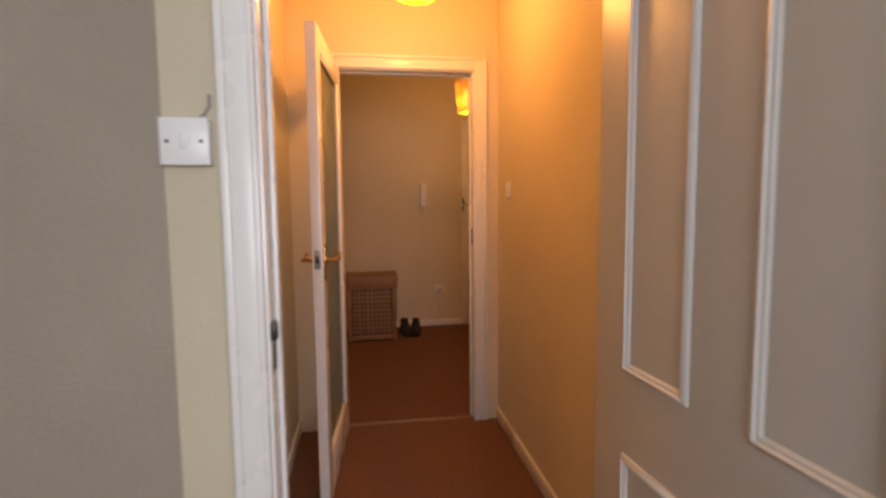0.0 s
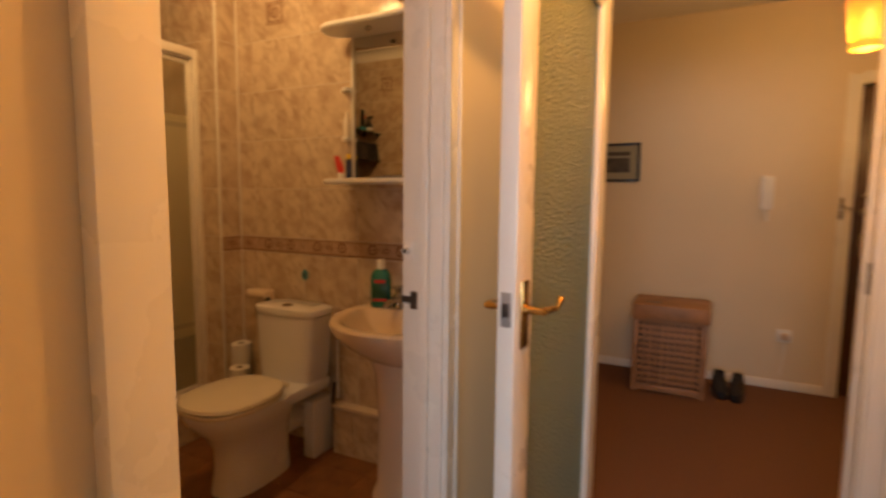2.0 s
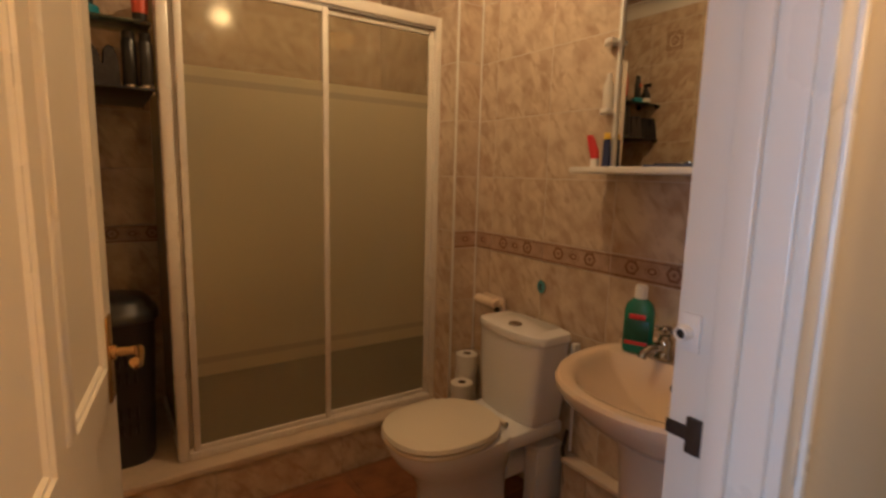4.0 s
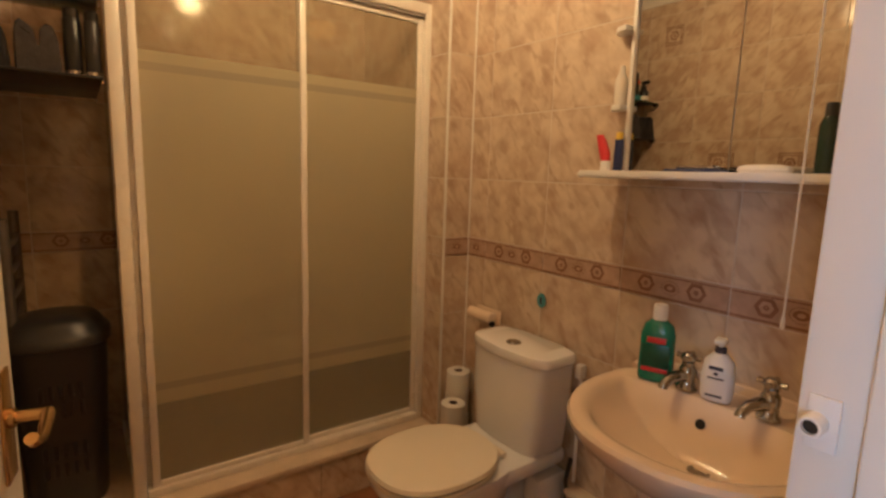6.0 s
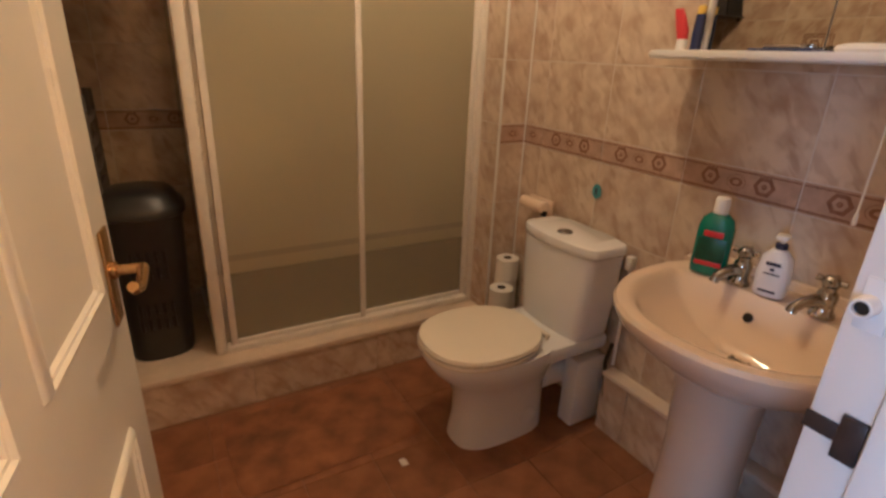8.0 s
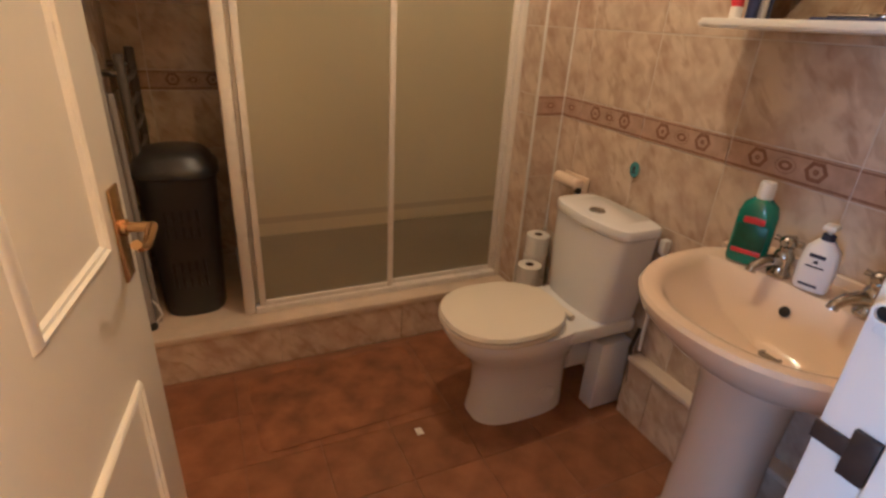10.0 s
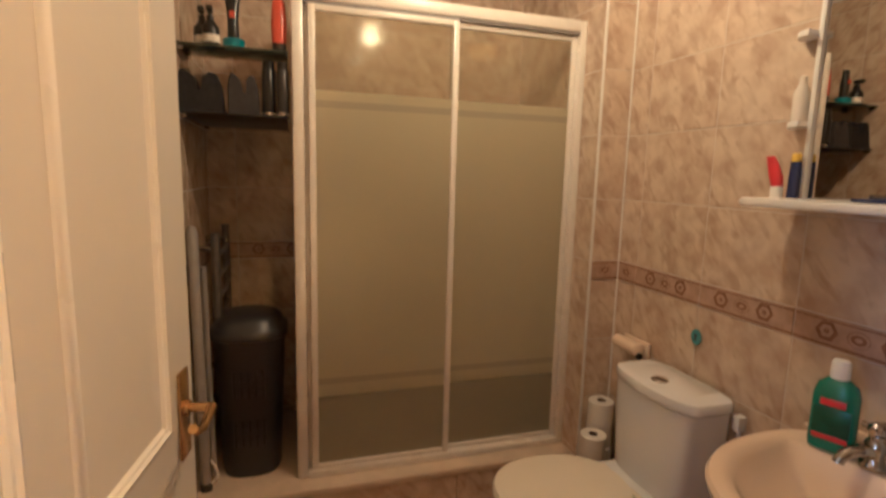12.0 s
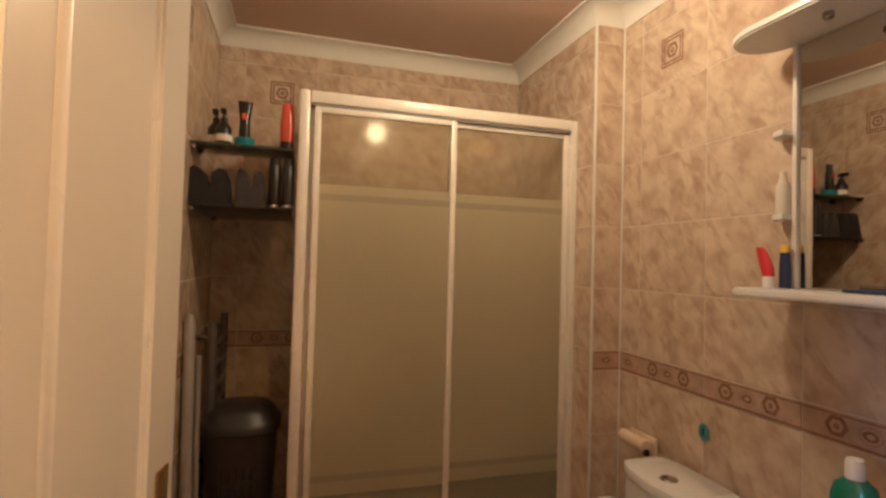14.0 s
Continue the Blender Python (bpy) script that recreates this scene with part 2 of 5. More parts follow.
def loft(rings, cap0=True, cap1=True):
    """Skin through closed rings of equal point counts."""
    bm = bmesh.new()
    rows = [[bm.verts.new(p) for p in ring] for ring in rings]
    n = len(rows[0])
    for a, b in zip(rows, rows[1:]):
        for i in range(n):
            bm.faces.new((a[i], a[(i + 1) % n], b[(i + 1) % n], b[i]))
    if cap0:
        bm.faces.new(list(reversed(rows[0])))
    if cap1:
        bm.faces.new(rows[-1])
    bmesh.ops.recalc_face_normals(bm, faces=bm.faces)
    return bm


def circle(cx, cy, z, r, n=24, ry=None, power=1.0):
    ry = r if ry is None else ry
    pts = []
    for i in range(n):
        a = 2 * math.pi * i / n
        c, s = math.cos(a), math.sin(a)
        pts.append((cx + r * math.copysign(abs(c) ** power, c), cy + ry * math.copysign(abs(s) ** power, s), z))
    return pts


def lathe(profile, n=24, cx=0.0, cy=0.0, cap0=True, cap1=True):
    return loft([circle(cx, cy, z, max(r, 0.0005), n) for r, z in profile], cap0, cap1)


def tube(points, radius, n=10):
    """A round bar along points."""
    rings = []
    pts = [Vector(p) for p in points]
    side = None
    for i, p in enumerate(pts):
        d = (pts[min(i + 1, len(pts) - 1)] - pts[max(i - 1, 0)]).normalized()
        if side is None:
            side = d.orthogonal().normalized()
        side = (side - d * side.dot(d)).normalized()
        up = d.cross(side)
        r = radius[i] if isinstance(radius, (list, tuple)) else radius
        rings.append([tuple(p + side * math.cos(2 * math.pi * k / n) * r + up * math.sin(2 * math.pi * k / n) * r) for k in range(n)])
    return loft(rings)


def merge(*bms):
    out = bmesh.new()
    for b in bms:
        me = bpy.data.meshes.new("joined")
        b.to_mesh(me)
        b.free()
        out.from_mesh(me)
        bpy.data.meshes.remove(me)
    return out


def turned(bm, m):
    bmesh.ops.transform(bm, matrix=m, verts=bm.verts)
    return bm


def mesh_of(name, bm, material, smooth=True):
    me = bpy.data.meshes.new(name)
    bm.to_mesh(me)
    bm.free()
    for m in material if isinstance(material, (list, tuple)) else (material,):
        me.materials.append(m)
    if smooth:
        me.polygons.foreach_set("use_smooth", [True] * len(me.polygons))
        me.set_sharp_from_angle(angle=radians(38))
    return me


def part(name, bm, material, parent, label="", smooth=True):
    ob = new(name, mesh_of(name, bm, material, smooth))
    ob.parent = parent
    return tagged(ob, label)


def thing(name, place, label, category, group="", turn=0.0):
    ob = new(name)
    ob.empty_display_size = 0.05
    ob.location = place
    ob.rotation_euler = (0, 0, radians(turn))
    return tagged(ob, label, category, group)


def setting(name, bm, material, label, category):
    return tagged(new(name, mesh_of(name, bm, material)), label, category, kind="structure")


# ---- the plan, in metres ----
BED_S, BED_N = 1.19, 1.265         # wall between bedroom and hall
HALL_W, HALL_E = -0.205, 0.935     # hall side walls
BATH_E = -0.311                    # bathroom face of the wall with its door
END_S, END_N = 2.97, 3.08          # wall with the glazed door
FAR = 5.30                         # far wall of the entry hall
BATH_N, BATH_S = 3.215, 1.545      # bathroom side walls
BACK = -2.66                       # back wall of the shower recess
PIER_X, PIER_Y = -1.902, 3.080     # pier beside the shower
LEDGE_X, LEDGE_Z = -1.965, 0.205
CEIL_H, CEIL_B = 2.60, 2.49
DOOR_S, DOOR_N = 1.585, 2.303       # bathroom doorway
HEAD = 1.985

# ---- structure ----
setting("floor_bedroom", boxes((-3.0, 3.0, -2.7, BED_S, -0.1, 0.0)), CARPET, "flat brown carpet in the bedroom", "carpet")
setting("floor_hall", boxes((HALL_W - 0.05, 3.0, BED_S, END_N, -0.1, 0.0)), CARPET, "flat brown carpet laid through the hall", "carpet")
setting("floor_entry", boxes((-3.0, 3.0, BATH_N + 0.1, 6.0, -0.1, 0.0), (BATH_E + 0.05, 3.0, END_N, BATH_N + 0.1, -0.1, 0.0)), CARPET, "flat brown carpet of the entry hall", "carpet")
floor_bath = setting("floor_bathroom", boxes((BACK - 0.1, HALL_W - 0.05, BED_S, END_N, -0.1, -0.003), (BACK - 0.1, BATH_E, END_N, BATH_N + 0.1, -0.1, -0.003)), VGROUT, "terracotta tiled bathroom floor with pale joints", "floor")
setting("ceiling_hall", boxes((HALL_W, 3.0, BED_N - 0.05, 6.0, CEIL_H, CEIL_H + 0.1), (-3.0, HALL_W, END_N + 0.3, 6.0, CEIL_H, CEIL_H + 0.1), (-3.0, 3.0, -2.7, BED_N - 0.05, CEIL_H, CEIL_H + 0.1)), CEIL, "flat white plaster ceiling of the hall", "ceiling")
setting("ceiling_bathroom", boxes((BACK - 0.1, BATH_E + 0.06, BED_N, BATH_N + 0.1, CEIL_B, CEIL_B + 0.08)), PEACHC, "flat peach bathroom ceiling in warm light", "ceiling")

L_IN, R_IN = 0.009, 0.749
setting("wall_bedroom", boxes((-2.6, L_IN - 0.03, BED_S, BED_N, 0, CEIL_H), (R_IN + 0.03, 2.4, BED_S, BED_N, 0, CEIL_H), (L_IN - 0.03, R_IN + 0.03, BED_S, BED_N, HEAD + 0.03, CEIL_H)), PAPER, "cream painted textured wall beside the bedroom door", "wall")
# thin sheet, darker and greyer than the wall, ending short of the door frame
setting("wall_layer_bedroom", boxes((-2.6, -0.186, BED_S - 0.003, BED_S, 0.08, CEIL_H)), LAYERG, "thin darker greyish beige wall layer stopping short of the door frame", "wallpaper")
setting("wall_bedroom_sides", boxes((-2.7, -2.6, -2.7, BED_N, 0, CEIL_H), (2.4, 2.5, -2.7, BED_N, 0, CEIL_H), (-2.6, -0.5, -2.7, -2.6, 0, CEIL_H), (2.1, 2.4, -2.7, -2.6, 0, CEIL_H), (-0.5, 2.1, -2.7, -2.6, 0, 0.95), (-0.5, 2.1, -2.7, -2.6, 2.15, CEIL_H)), PAPER, "cream painted bedroom walls with a window opening", "wall")
setting("wall_hall_west", boxes((BATH_E, HALL_W, BED_N, DOOR_S - 0.03, 0, CEIL_H), (BATH_E, HALL_W, DOOR_N + 0.03, END_S, 0, CEIL_H), (BATH_E, HALL_W, DOOR_S - 0.03, DOOR_N + 0.03, HEAD + 0.03, CEIL_H)), HALL, "magnolia painted wall around the bathroom door", "wall")
setting("wall_hall_east", boxes((HALL_E, HALL_E + 0.12, BED_N, END_S, 0, CEIL_H)), HALL, "plain magnolia hall wall in orange light", "wall")
G_L, G_R = 0.03, 0.79
setting("wall_hall_end", boxes((BATH_E, G_L - 0.03, END_S, END_N, 0, CEIL_H), (G_R + 0.03, 3.0, END_S, END_N, 0, CEIL_H), (G_L - 0.03, G_R + 0.03, END_S, END_N, HEAD + 0.03, CEIL_H)), HALL, "magnolia wall around the glazed doorway", "wall")
E_L, E_R = 1.24, 2.01
setting("wall_entry_far", boxes((-1.7, E_L, FAR, FAR + 0.15, 0, CEIL_H), (E_R, 3.0, FAR, FAR + 0.15, 0, CEIL_H), (E_L, E_R, FAR, FAR + 0.15, 2.03, CEIL_H)), HALL, "magnolia painted far wall of the entry hall", "wall")
setting("wall_entry_west", boxes((-1.8, -1.7, BATH_N + 0.1, FAR + 0.15, 0, CEIL_H), (-1.7, BATH_E, BATH_N + 0.1, BATH_N + 0.2, 0, CEIL_H), (BATH_E, BATH_E + 0.1, END_N, BATH_N + 0.2, 0, CEIL_H)), HALL, "magnolia entry hall side wall", "wall")
setting("wall_entry_east", boxes((2.9, 3.0, END_N, FAR, 0, CEIL_H)), HALL, "magnolia entry hall end wall", "wall")
wall_n = setting("wall_bath_north", boxes((BACK - 0.1, BATH_E, BATH_N, BATH_N + 0.1, 0, CEIL_B)), GROUT, "beige marbled tiled wall behind the toilet and basin", "tiled wall")
wall_p = setting("wall_bath_pier", boxes((BACK, PIER_X, PIER_Y, BATH_N, 0, CEIL_B)), GROUT, "narrow tiled pier beside the shower screen", "tiled wall")
wall_b = setting("wall_bath_back", boxes((BACK - 0.1, BACK, BATH_S - 0.1, PIER_Y, 0, CEIL_B)), GROUT, "beige tiled back wall of the shower recess", "tiled wall")
wall_s = setting("wall_bath_south", boxes((BACK - 0.1, BATH_E, BATH_S - 0.1, BATH_S, 0, CEIL_B)), GROUT, "beige tiled wall beside the laundry bin", "tiled wall")
wall_e = setting("wall_bath_east", boxes((BATH_E - 0.012, BATH_E - 0.002, DOOR_N + 0.04, BATH_N, 0, CEIL_B), (BATH_E - 0.012, BATH_E - 0.002, DOOR_S - 0.04, DOOR_N + 0.04, HEAD + 0.05, CEIL_B)), TILE, "beige tiled wall around the inside of the door", "tiled wall")
ledge = setting("shower_plinth", boxes((BACK, LEDGE_X - 0.008, BATH_S, PIER_Y, 0, LEDGE_Z - 0.030)), GROUT, "low tiled plinth under the shower screen", "plinth")


def coving(bm, a, b, inward, z, ends, r=0.066, n=6):
    """A hollow plaster cove from a to b; ends: +1 where it mitres round an outer corner, -1 in an inner one."""
    a, b, w = Vector((*a, 0)), Vector((*b, 0)), Vector((*inward, 0))
    along = (b - a).normalized()
    prof = [(0.0, -r - 0.012), (0.006, -r - 0.012), (0.006, -r)]
    prof += [(0.006 + (r - 0.006) * (1 - math.cos(k / n * math.pi / 2)), -r + (r - 0.008) * math.sin(k / n * math.pi / 2)) for k in range(1, n + 1)]
    prof += [(r + 0.012, -0.008), (r + 0.012, 0.0), (0.0, 0.0)]
    rows = [[bm.verts.new(p + w * o + along * (sg * e * o) + Vector((0, 0, z + h))) for o, h in prof] for p, sg, e in ((a, -1, ends[0]), (b, 1, ends[1]))]
    for i in range(len(prof) - 1):
        bm.faces.new((rows[0][i], rows[0][i + 1], rows[1][i + 1], rows[1][i]))


cv = bmesh.new()
coving(cv, (BACK, BATH_S), (BACK, PIER_Y), (1, 0), CEIL_B, (-1, -1))
coving(cv, (BACK, PIER_Y), (PIER_X, PIER_Y), (0, -1), CEIL_B, (-1, 1))
coving(cv, (PIER_X, PIER_Y), (PIER_X, BATH_N), (1, 0), CEIL_B, (1, -1))
coving(cv, (PIER_X, BATH_N), (BATH_E, BATH_N), (0, -1), CEIL_B, (-1, -1))
coving(cv, (BATH_E, BATH_N), (BATH_E, BATH_S), (-1, 0), CEIL_B, (-1, -1))
coving(cv, (BACK, BATH_S), (BATH_E, BATH_S), (0, 1), CEIL_B, (-1, -1))
bmesh.ops.recalc_face_normals(cv, faces=cv.faces)
setting("trim_coving", cv, CEIL, "white hollow plaster coving round the bathroom ceiling", "coving")

setting("trim_tile_edge", boxes((PIER_X - 0.004, PIER_X + 0.006, PIER_Y - 0.006, PIER_Y + 0.004, LEDGE_Z, CEIL_B - 0.07), bevel=0.003), GLOSS, "white plastic tile edge on the pier", "tile trim")
setting("trim_corner_seal", boxes((PIER_X, PIER_X + 0.007, BATH_N - 0.007, BATH_N, 0, CEIL_B - 0.07), bevel=0.003), GLOSS, "white sealed corner between the tiled walls", "tile trim")

# skirtings
setting("baseboard_hall_east", boxes((HALL_E - 0.014, HALL_E, BED_N, END_S, 0, 0.075), bevel=0.003), GLOSS, "low white gloss skirting board", "skirting")
setting("baseboard_entry", boxes((-1.7, E_L - 0.08, FAR - 0.012, FAR, 0, 0.062), bevel=0.003), GLOSS, "low white gloss skirting along the far wall", "skirting")
setting("baseboard_hall_west", boxes((HALL_W, HALL_W + 0.014, DOOR_N + 0.1, END_S, 0, 0.075), bevel=0.003), GLOSS, "low white gloss skirting board", "skirting")


def frame_part(parent, name, spec, bevel=0.004):
    return part(name, boxes(*spec, bevel=bevel), GLOSS, parent)


def door_frame(name, axis, a0, a1, w0, w1, head, label, arch0=True, arch1=True, stop=None, plain=False):
    """Lining, stops and architraves round an opening a0..a1 in a wall w0..w1 along x ('x') or y ('y')."""
    ob = tagged(new(name), label, "door frame", kind="structure")

    def spec(p0, p1, q0, q1, z0, z1):
        return (p0, p1, q0, q1, z0, z1) if axis == "x" else (q0, q1, p0, p1, z0, z1)
    frame_part(ob, "lining", [spec(a0 - 0.03, a0, w0 - 0.004, w1 + 0.004, 0, head)])
    frame_part(ob, "lining", [spec(a1, a1 + 0.03, w0 - 0.004, w1 + 0.004, 0, head)])
    frame_part(ob, "lining", [spec(a0 - 0.03, a1 + 0.03, w0 - 0.004, w1 + 0.004, head, head + 0.03)])
    if stop:
        s0, s1 = stop
        frame_part(ob, "door_stop", [spec(a0, a0 + 0.012, s0, s1, 0, head)])
        frame_part(ob, "door_stop", [spec(a1 - 0.012, a1, s0, s1, 0, head)])
        frame_part(ob, "door_stop", [spec(a0 + 0.012, a1 - 0.012, s0, s1, head - 0.012, head)])
    for on, wall, sgn in ((arch0, w0, -1), (arch1, w1, 1)):
        if not on:
            continue
        for q, steps in (("architrave", ((0.008, 0.062, 0.014), (0.062, 0.078, 0.019), (0.008, 0.020, 0.018))),):
            for side in (-1, 1):
                bm = bmesh.new()
                for s0, s1, d in (((0.013, 0.09, 0.030),) if plain and side < 0 else steps):
                    p = (a0 - s1, a0 - s0) if side < 0 else (a1 + s0, a1 + s1)
                    ww = sorted((wall, wall + sgn * d))
                    box(bm, *spec(*p, *ww, 0, head + s1), bevel=0.003)
                part(q, bm, GLOSS, ob)
            bm = bmesh.new()
            for s0, s1, d in steps:
                ww = sorted((wall, wall + sgn * (d - 0.001)))
                box(bm, *spec(a0 - 0.008, a1 + 0.008, *ww, head + s0, head + s1), bevel=0.003)
            part(q, bm, GLOSS, ob)
    return ob


frame_bed = door_frame("door_frame_bedroom", "x", L_IN - 0.012, R_IN + 0.012, BED_S, BED_N, HEAD, "white gloss bedroom door frame with a worn latch plate", stop=(BED_S + 0.045, BED_N))
frame_bath = door_frame("door_frame_bathroom", "y", DOOR_S, DOOR_N, BATH_E, HALL_W, HEAD, "white gloss moulded bathroom door frame", arch0=False, stop=(BATH_E + 0.045, BATH_E + 0.075), plain=True)
frame_glaz = door_frame("door_frame_glazed", "x", G_L, G_R, END_S, END_N, HEAD, "white painted frame of the glazed hall door", stop=(END_S + 0.045, END_S + 0.075))
frame_entry = door_frame("door_frame_entry", "x", E_L, E_R, FAR, FAR + 0.15, 2.03, "white painted frame of the dark entry door", arch1=False)
part("latch_plate", merge(boxes((-0.0035, -0.001, 1.205, 1.232, 0.93, 1.035), bevel=0.001), boxes((-0.004, 0.008, 1.186, 1.207, 1.0, 1.035), bevel=0.002)), DARKMETAL, frame_bed, "dark worn steel latch plate")
part("latch_plate", merge(boxes((-0.3155, -0.285, 2.2995, 2.3025, 1.021, 1.039), bevel=0.001), boxes((-0.288, -0.268, 2.297, 2.3028, 1.007, 1.052), bevel=0.001)), DARKMETAL, frame_bath, "dark bronze lipped strike plate")
part("bolt_keep", merge(boxes((-0.306, -0.283, 2.2985, 2.3028, 1.132, 1.178), bevel=0.001), turned(lathe([(0.0090, 0), (0.0090, 0.016), (0.0082, 0.0175), (0.0062, 0.0175), (0.0062, 0.008)], 20), pose(-0.298, 2.3, 1.155, 90, 0, 0))), WHITEP, frame_bath, "white painted bolt keep")
part("keep_hole", turned(lathe([(0.0061, 0), (0.0061, 0.002)], 16), pose(-0.298, 2.2885, 1.155, 90, 0, 0)), BLACKP, frame_bath, "dark socket of the bolt keep")
part("latch_plate", boxes((0.7865, 0.7895, END_S + 0.012, END_S + 0.035, 1.03, 1.12), bevel=0.001), DARKMETAL, frame_glaz, "small dark latch plate")
setting("trim_carpet_bar", boxes((G_L, G_R, END_S + 0.03, END_S + 0.06, 0, 0.006), bevel=0.002), mat("dull_aluminium_bar", (0.36, 0.25, 0.18), 0.4, metal=0.7, vary=0.2), "thin metal carpet bar across the glazed doorway", "threshold")

# window behind the walker
window = tagged(new("window_1"), "white framed bedroom window letting in daylight", "window", kind="structure")
part("window_frame", boxes((-0.5, -0.44, -2.68, -2.62, 0.95, 2.15), (2.04, 2.1, -2.68, -2.62, 0.95, 2.15), (-0.44, 2.04, -2.68, -2.62, 0.95, 1.01), (-0.44, 2.04, -2.68, -2.62, 2.09, 2.15), (0.77, 0.83, -2.68, -2.62, 1.01, 2.09)), GLOSS, window)
for px in (-0.44, 0.83):
    pn = part("pane", boxes((px, px + 1.21, -2.655, -2.65, 1.01, 2.09)), WINGLASS, window)
    pn.visible_shadow = False
part("window_sill", boxes((-0.55, 2.15, -2.62, -2.48, 0.92, 0.95), bevel=0.006), GLOSS, window)


# ---- doors ----
def lever(parent, side, x, y, z, toward, label="worn brass lever handle on a long plate", name="handle"):
    """Brass plate and lever; side: +-1 along local y; toward: lever direction along local x."""
    h = part(name, boxes((x - 0.021, x + 0.021, min(y, y + side * 0.005), max(y, y + side * 0.005), z - 0.085, z + 0.065), bevel=0.002), BRASS, parent, label)
    part("spindle", merge(tube([(x, y + side * 0.004, z), (x, y + side * 0.012, z)], 0.013, 14), tube([(x, y + side * 0.01, z), (x, y + side * 0.048, z)], 0.008, 12)), BRASS, h)
    pts = [(x, y + side * 0.046, z), (x + toward * 0.03, y + side * 0.050, z + 0.001), (x + toward * 0.065, y + side * 0.052, z - 0.004), (x + toward * 0.092, y + side * 0.05, z + 0.004), (x + toward * 0.104, y + side * 0.05, z + 0.014)]
    part("lever", tube(pts, [0.0085, 0.0078, 0.0066, 0.0068, 0.0074], 12), BRASS, h)
    return h


def bead_frame(bm, x0, x1, z0, z1, y, side, w=0.022, d=0.009):
    """Mitred raised bead round a panel on a door face."""
    prof = [(0, 0), (0.2, 0.75), (0.45, 1.0), (0.6, 0.55), (0.8, 0.5), (1.0, 0)]
    loops = []
    for o, h in prof:
        a = o * w
        loops.append([bm.verts.new((xx, y + side * h * d, zz)) for xx, zz in ((x0 + a, z0 + a), (x1 - a, z0 + a), (x1 - a, z1 - a), (x0 + a, z1 - a))])
    for p, q in zip(loops, loops[1:]):
        for i in range(4):
            bm.faces.new((p[i], p[(i + 1) % 4], q[(i + 1) % 4], q[i]))


def beaded_door(name, place, turn, width, label, thick=0.038, handle_toward=-1, cols=((0.11, 0.30), (0.437, 0.627)), rail=(0.775, 0.945), handle_z=1.015):
    """Flush door with four beaded panels a side, hinge edge at the local origin, leaf along +x."""
    ob = tagged(new(name), label, "door", kind="structure")
    ob.matrix_world = pose(*place, 0, 0, turn)
    part("leaf", boxes((0, width, -thick / 2, thick / 2, 0.008, 1.975), bevel=0.003), DOORW, ob)
    for side in (-1, 1):
        for x0, x1 in cols:
            for z0, z1 in ((0.155, rail[0]), (rail[1], 1.86)):
                bm = bmesh.new()
                bead_frame(bm, x0, x1, z0, z1, side * thick / 2, side)
                bmesh.ops.recalc_face_normals(bm, faces=bm.faces)
                part("panel_bead", bm, GLOSS, ob)
        lever(ob, side, width - 0.052, side * thick / 2, handle_z, handle_toward)
    part("latch", boxes((width - 0.0005, width + 0.002, -0.011, 0.011, handle_z - 0.055, handle_z + 0.055), bevel=0.001), CHROME, ob)
    for z in (0.25, 1.72):
        part("hinge", tube([(-0.002, -thick / 2 - 0.004, z), (-0.002, -thick / 2 - 0.004, z + 0.09)], 0.006, 10), BRASS, ob)
    return ob


beaded_door("door_bedroom", (0.708, 1.183, 0), -86.5, 0.745, "open cream painted bedroom door with white beaded panels", cols=((0.11, 0.30), (0.427, 0.627)), rail=(0.765, 0.933), handle_z=0.905)
beaded_door("door_bathroom", (-0.334, 1.603, 0), 171.6, 0.722, "open cream painted bathroom door with beaded panels and brass lever", cols=((0.07, 0.284), (0.36, 0.608)), rail=(0.778, 1.0))

glazed = tagged(new("door_glazed"), "open white door with a tall hammered glass pane", "door", kind="structure")
glazed.matrix_world = pose(0.050, END_S - 0.004, 0, 0, 0, -94.2)
GW, GT = 0.752, 0.042
part("stile", boxes((0, 0.095, -GT / 2, GT / 2, 0.008, 1.975), bevel=0.003), GLOSS, glazed)
part("stile", boxes((GW - 0.095, GW, -GT / 2, GT / 2, 0.008, 1.975), bevel=0.003), GLOSS, glazed)
part("rail", boxes((0.095, GW - 0.095, -GT / 2 + 0.001, GT / 2 - 0.001, 1.885, 1.975), bevel=0.003), GLOSS, glazed)
part("rail", boxes((0.095, GW - 0.095, -GT / 2 + 0.001, GT / 2 - 0.001, 0.008, 0.20), bevel=0.003), GLOSS, glazed)
for side in (-1, 1):
    y0, y1 = sorted((side * 0.006, side * 0.017))
    part("glazing_bead", boxes((0.095, 0.107, y0, y1, 0.20, 1.885), (GW - 0.107, GW - 0.095, y0, y1, 0.20, 1.885), (0.107, GW - 0.107, y0, y1, 0.20, 0.212), (0.107, GW - 0.107, y0, y1, 1.873, 1.885), bevel=0.003), GLOSS, glazed)
    lever(glazed, side, GW - 0.048, side * GT / 2, 1.045, -1)
pane = boxes((0.097, GW - 0.097, -0.003, 0.003, 0.202, 1.883))
part("pane", pane, OBSCURE, glazed, "hammered obscured glass pane").visible_shadow = False
part("latch", boxes((GW - 0.0005, GW + 0.0015, -0.012, 0.012, 1.012, 1.088), bevel=0.001), GREYT, glazed, "worn steel latch plate")
part("latch_bolt", boxes((GW + 0.001, GW + 0.008, -0.008, 0.008, 1.035, 1.065), bevel=0.002), DARKMETAL, glazed, "dark latch bolt")

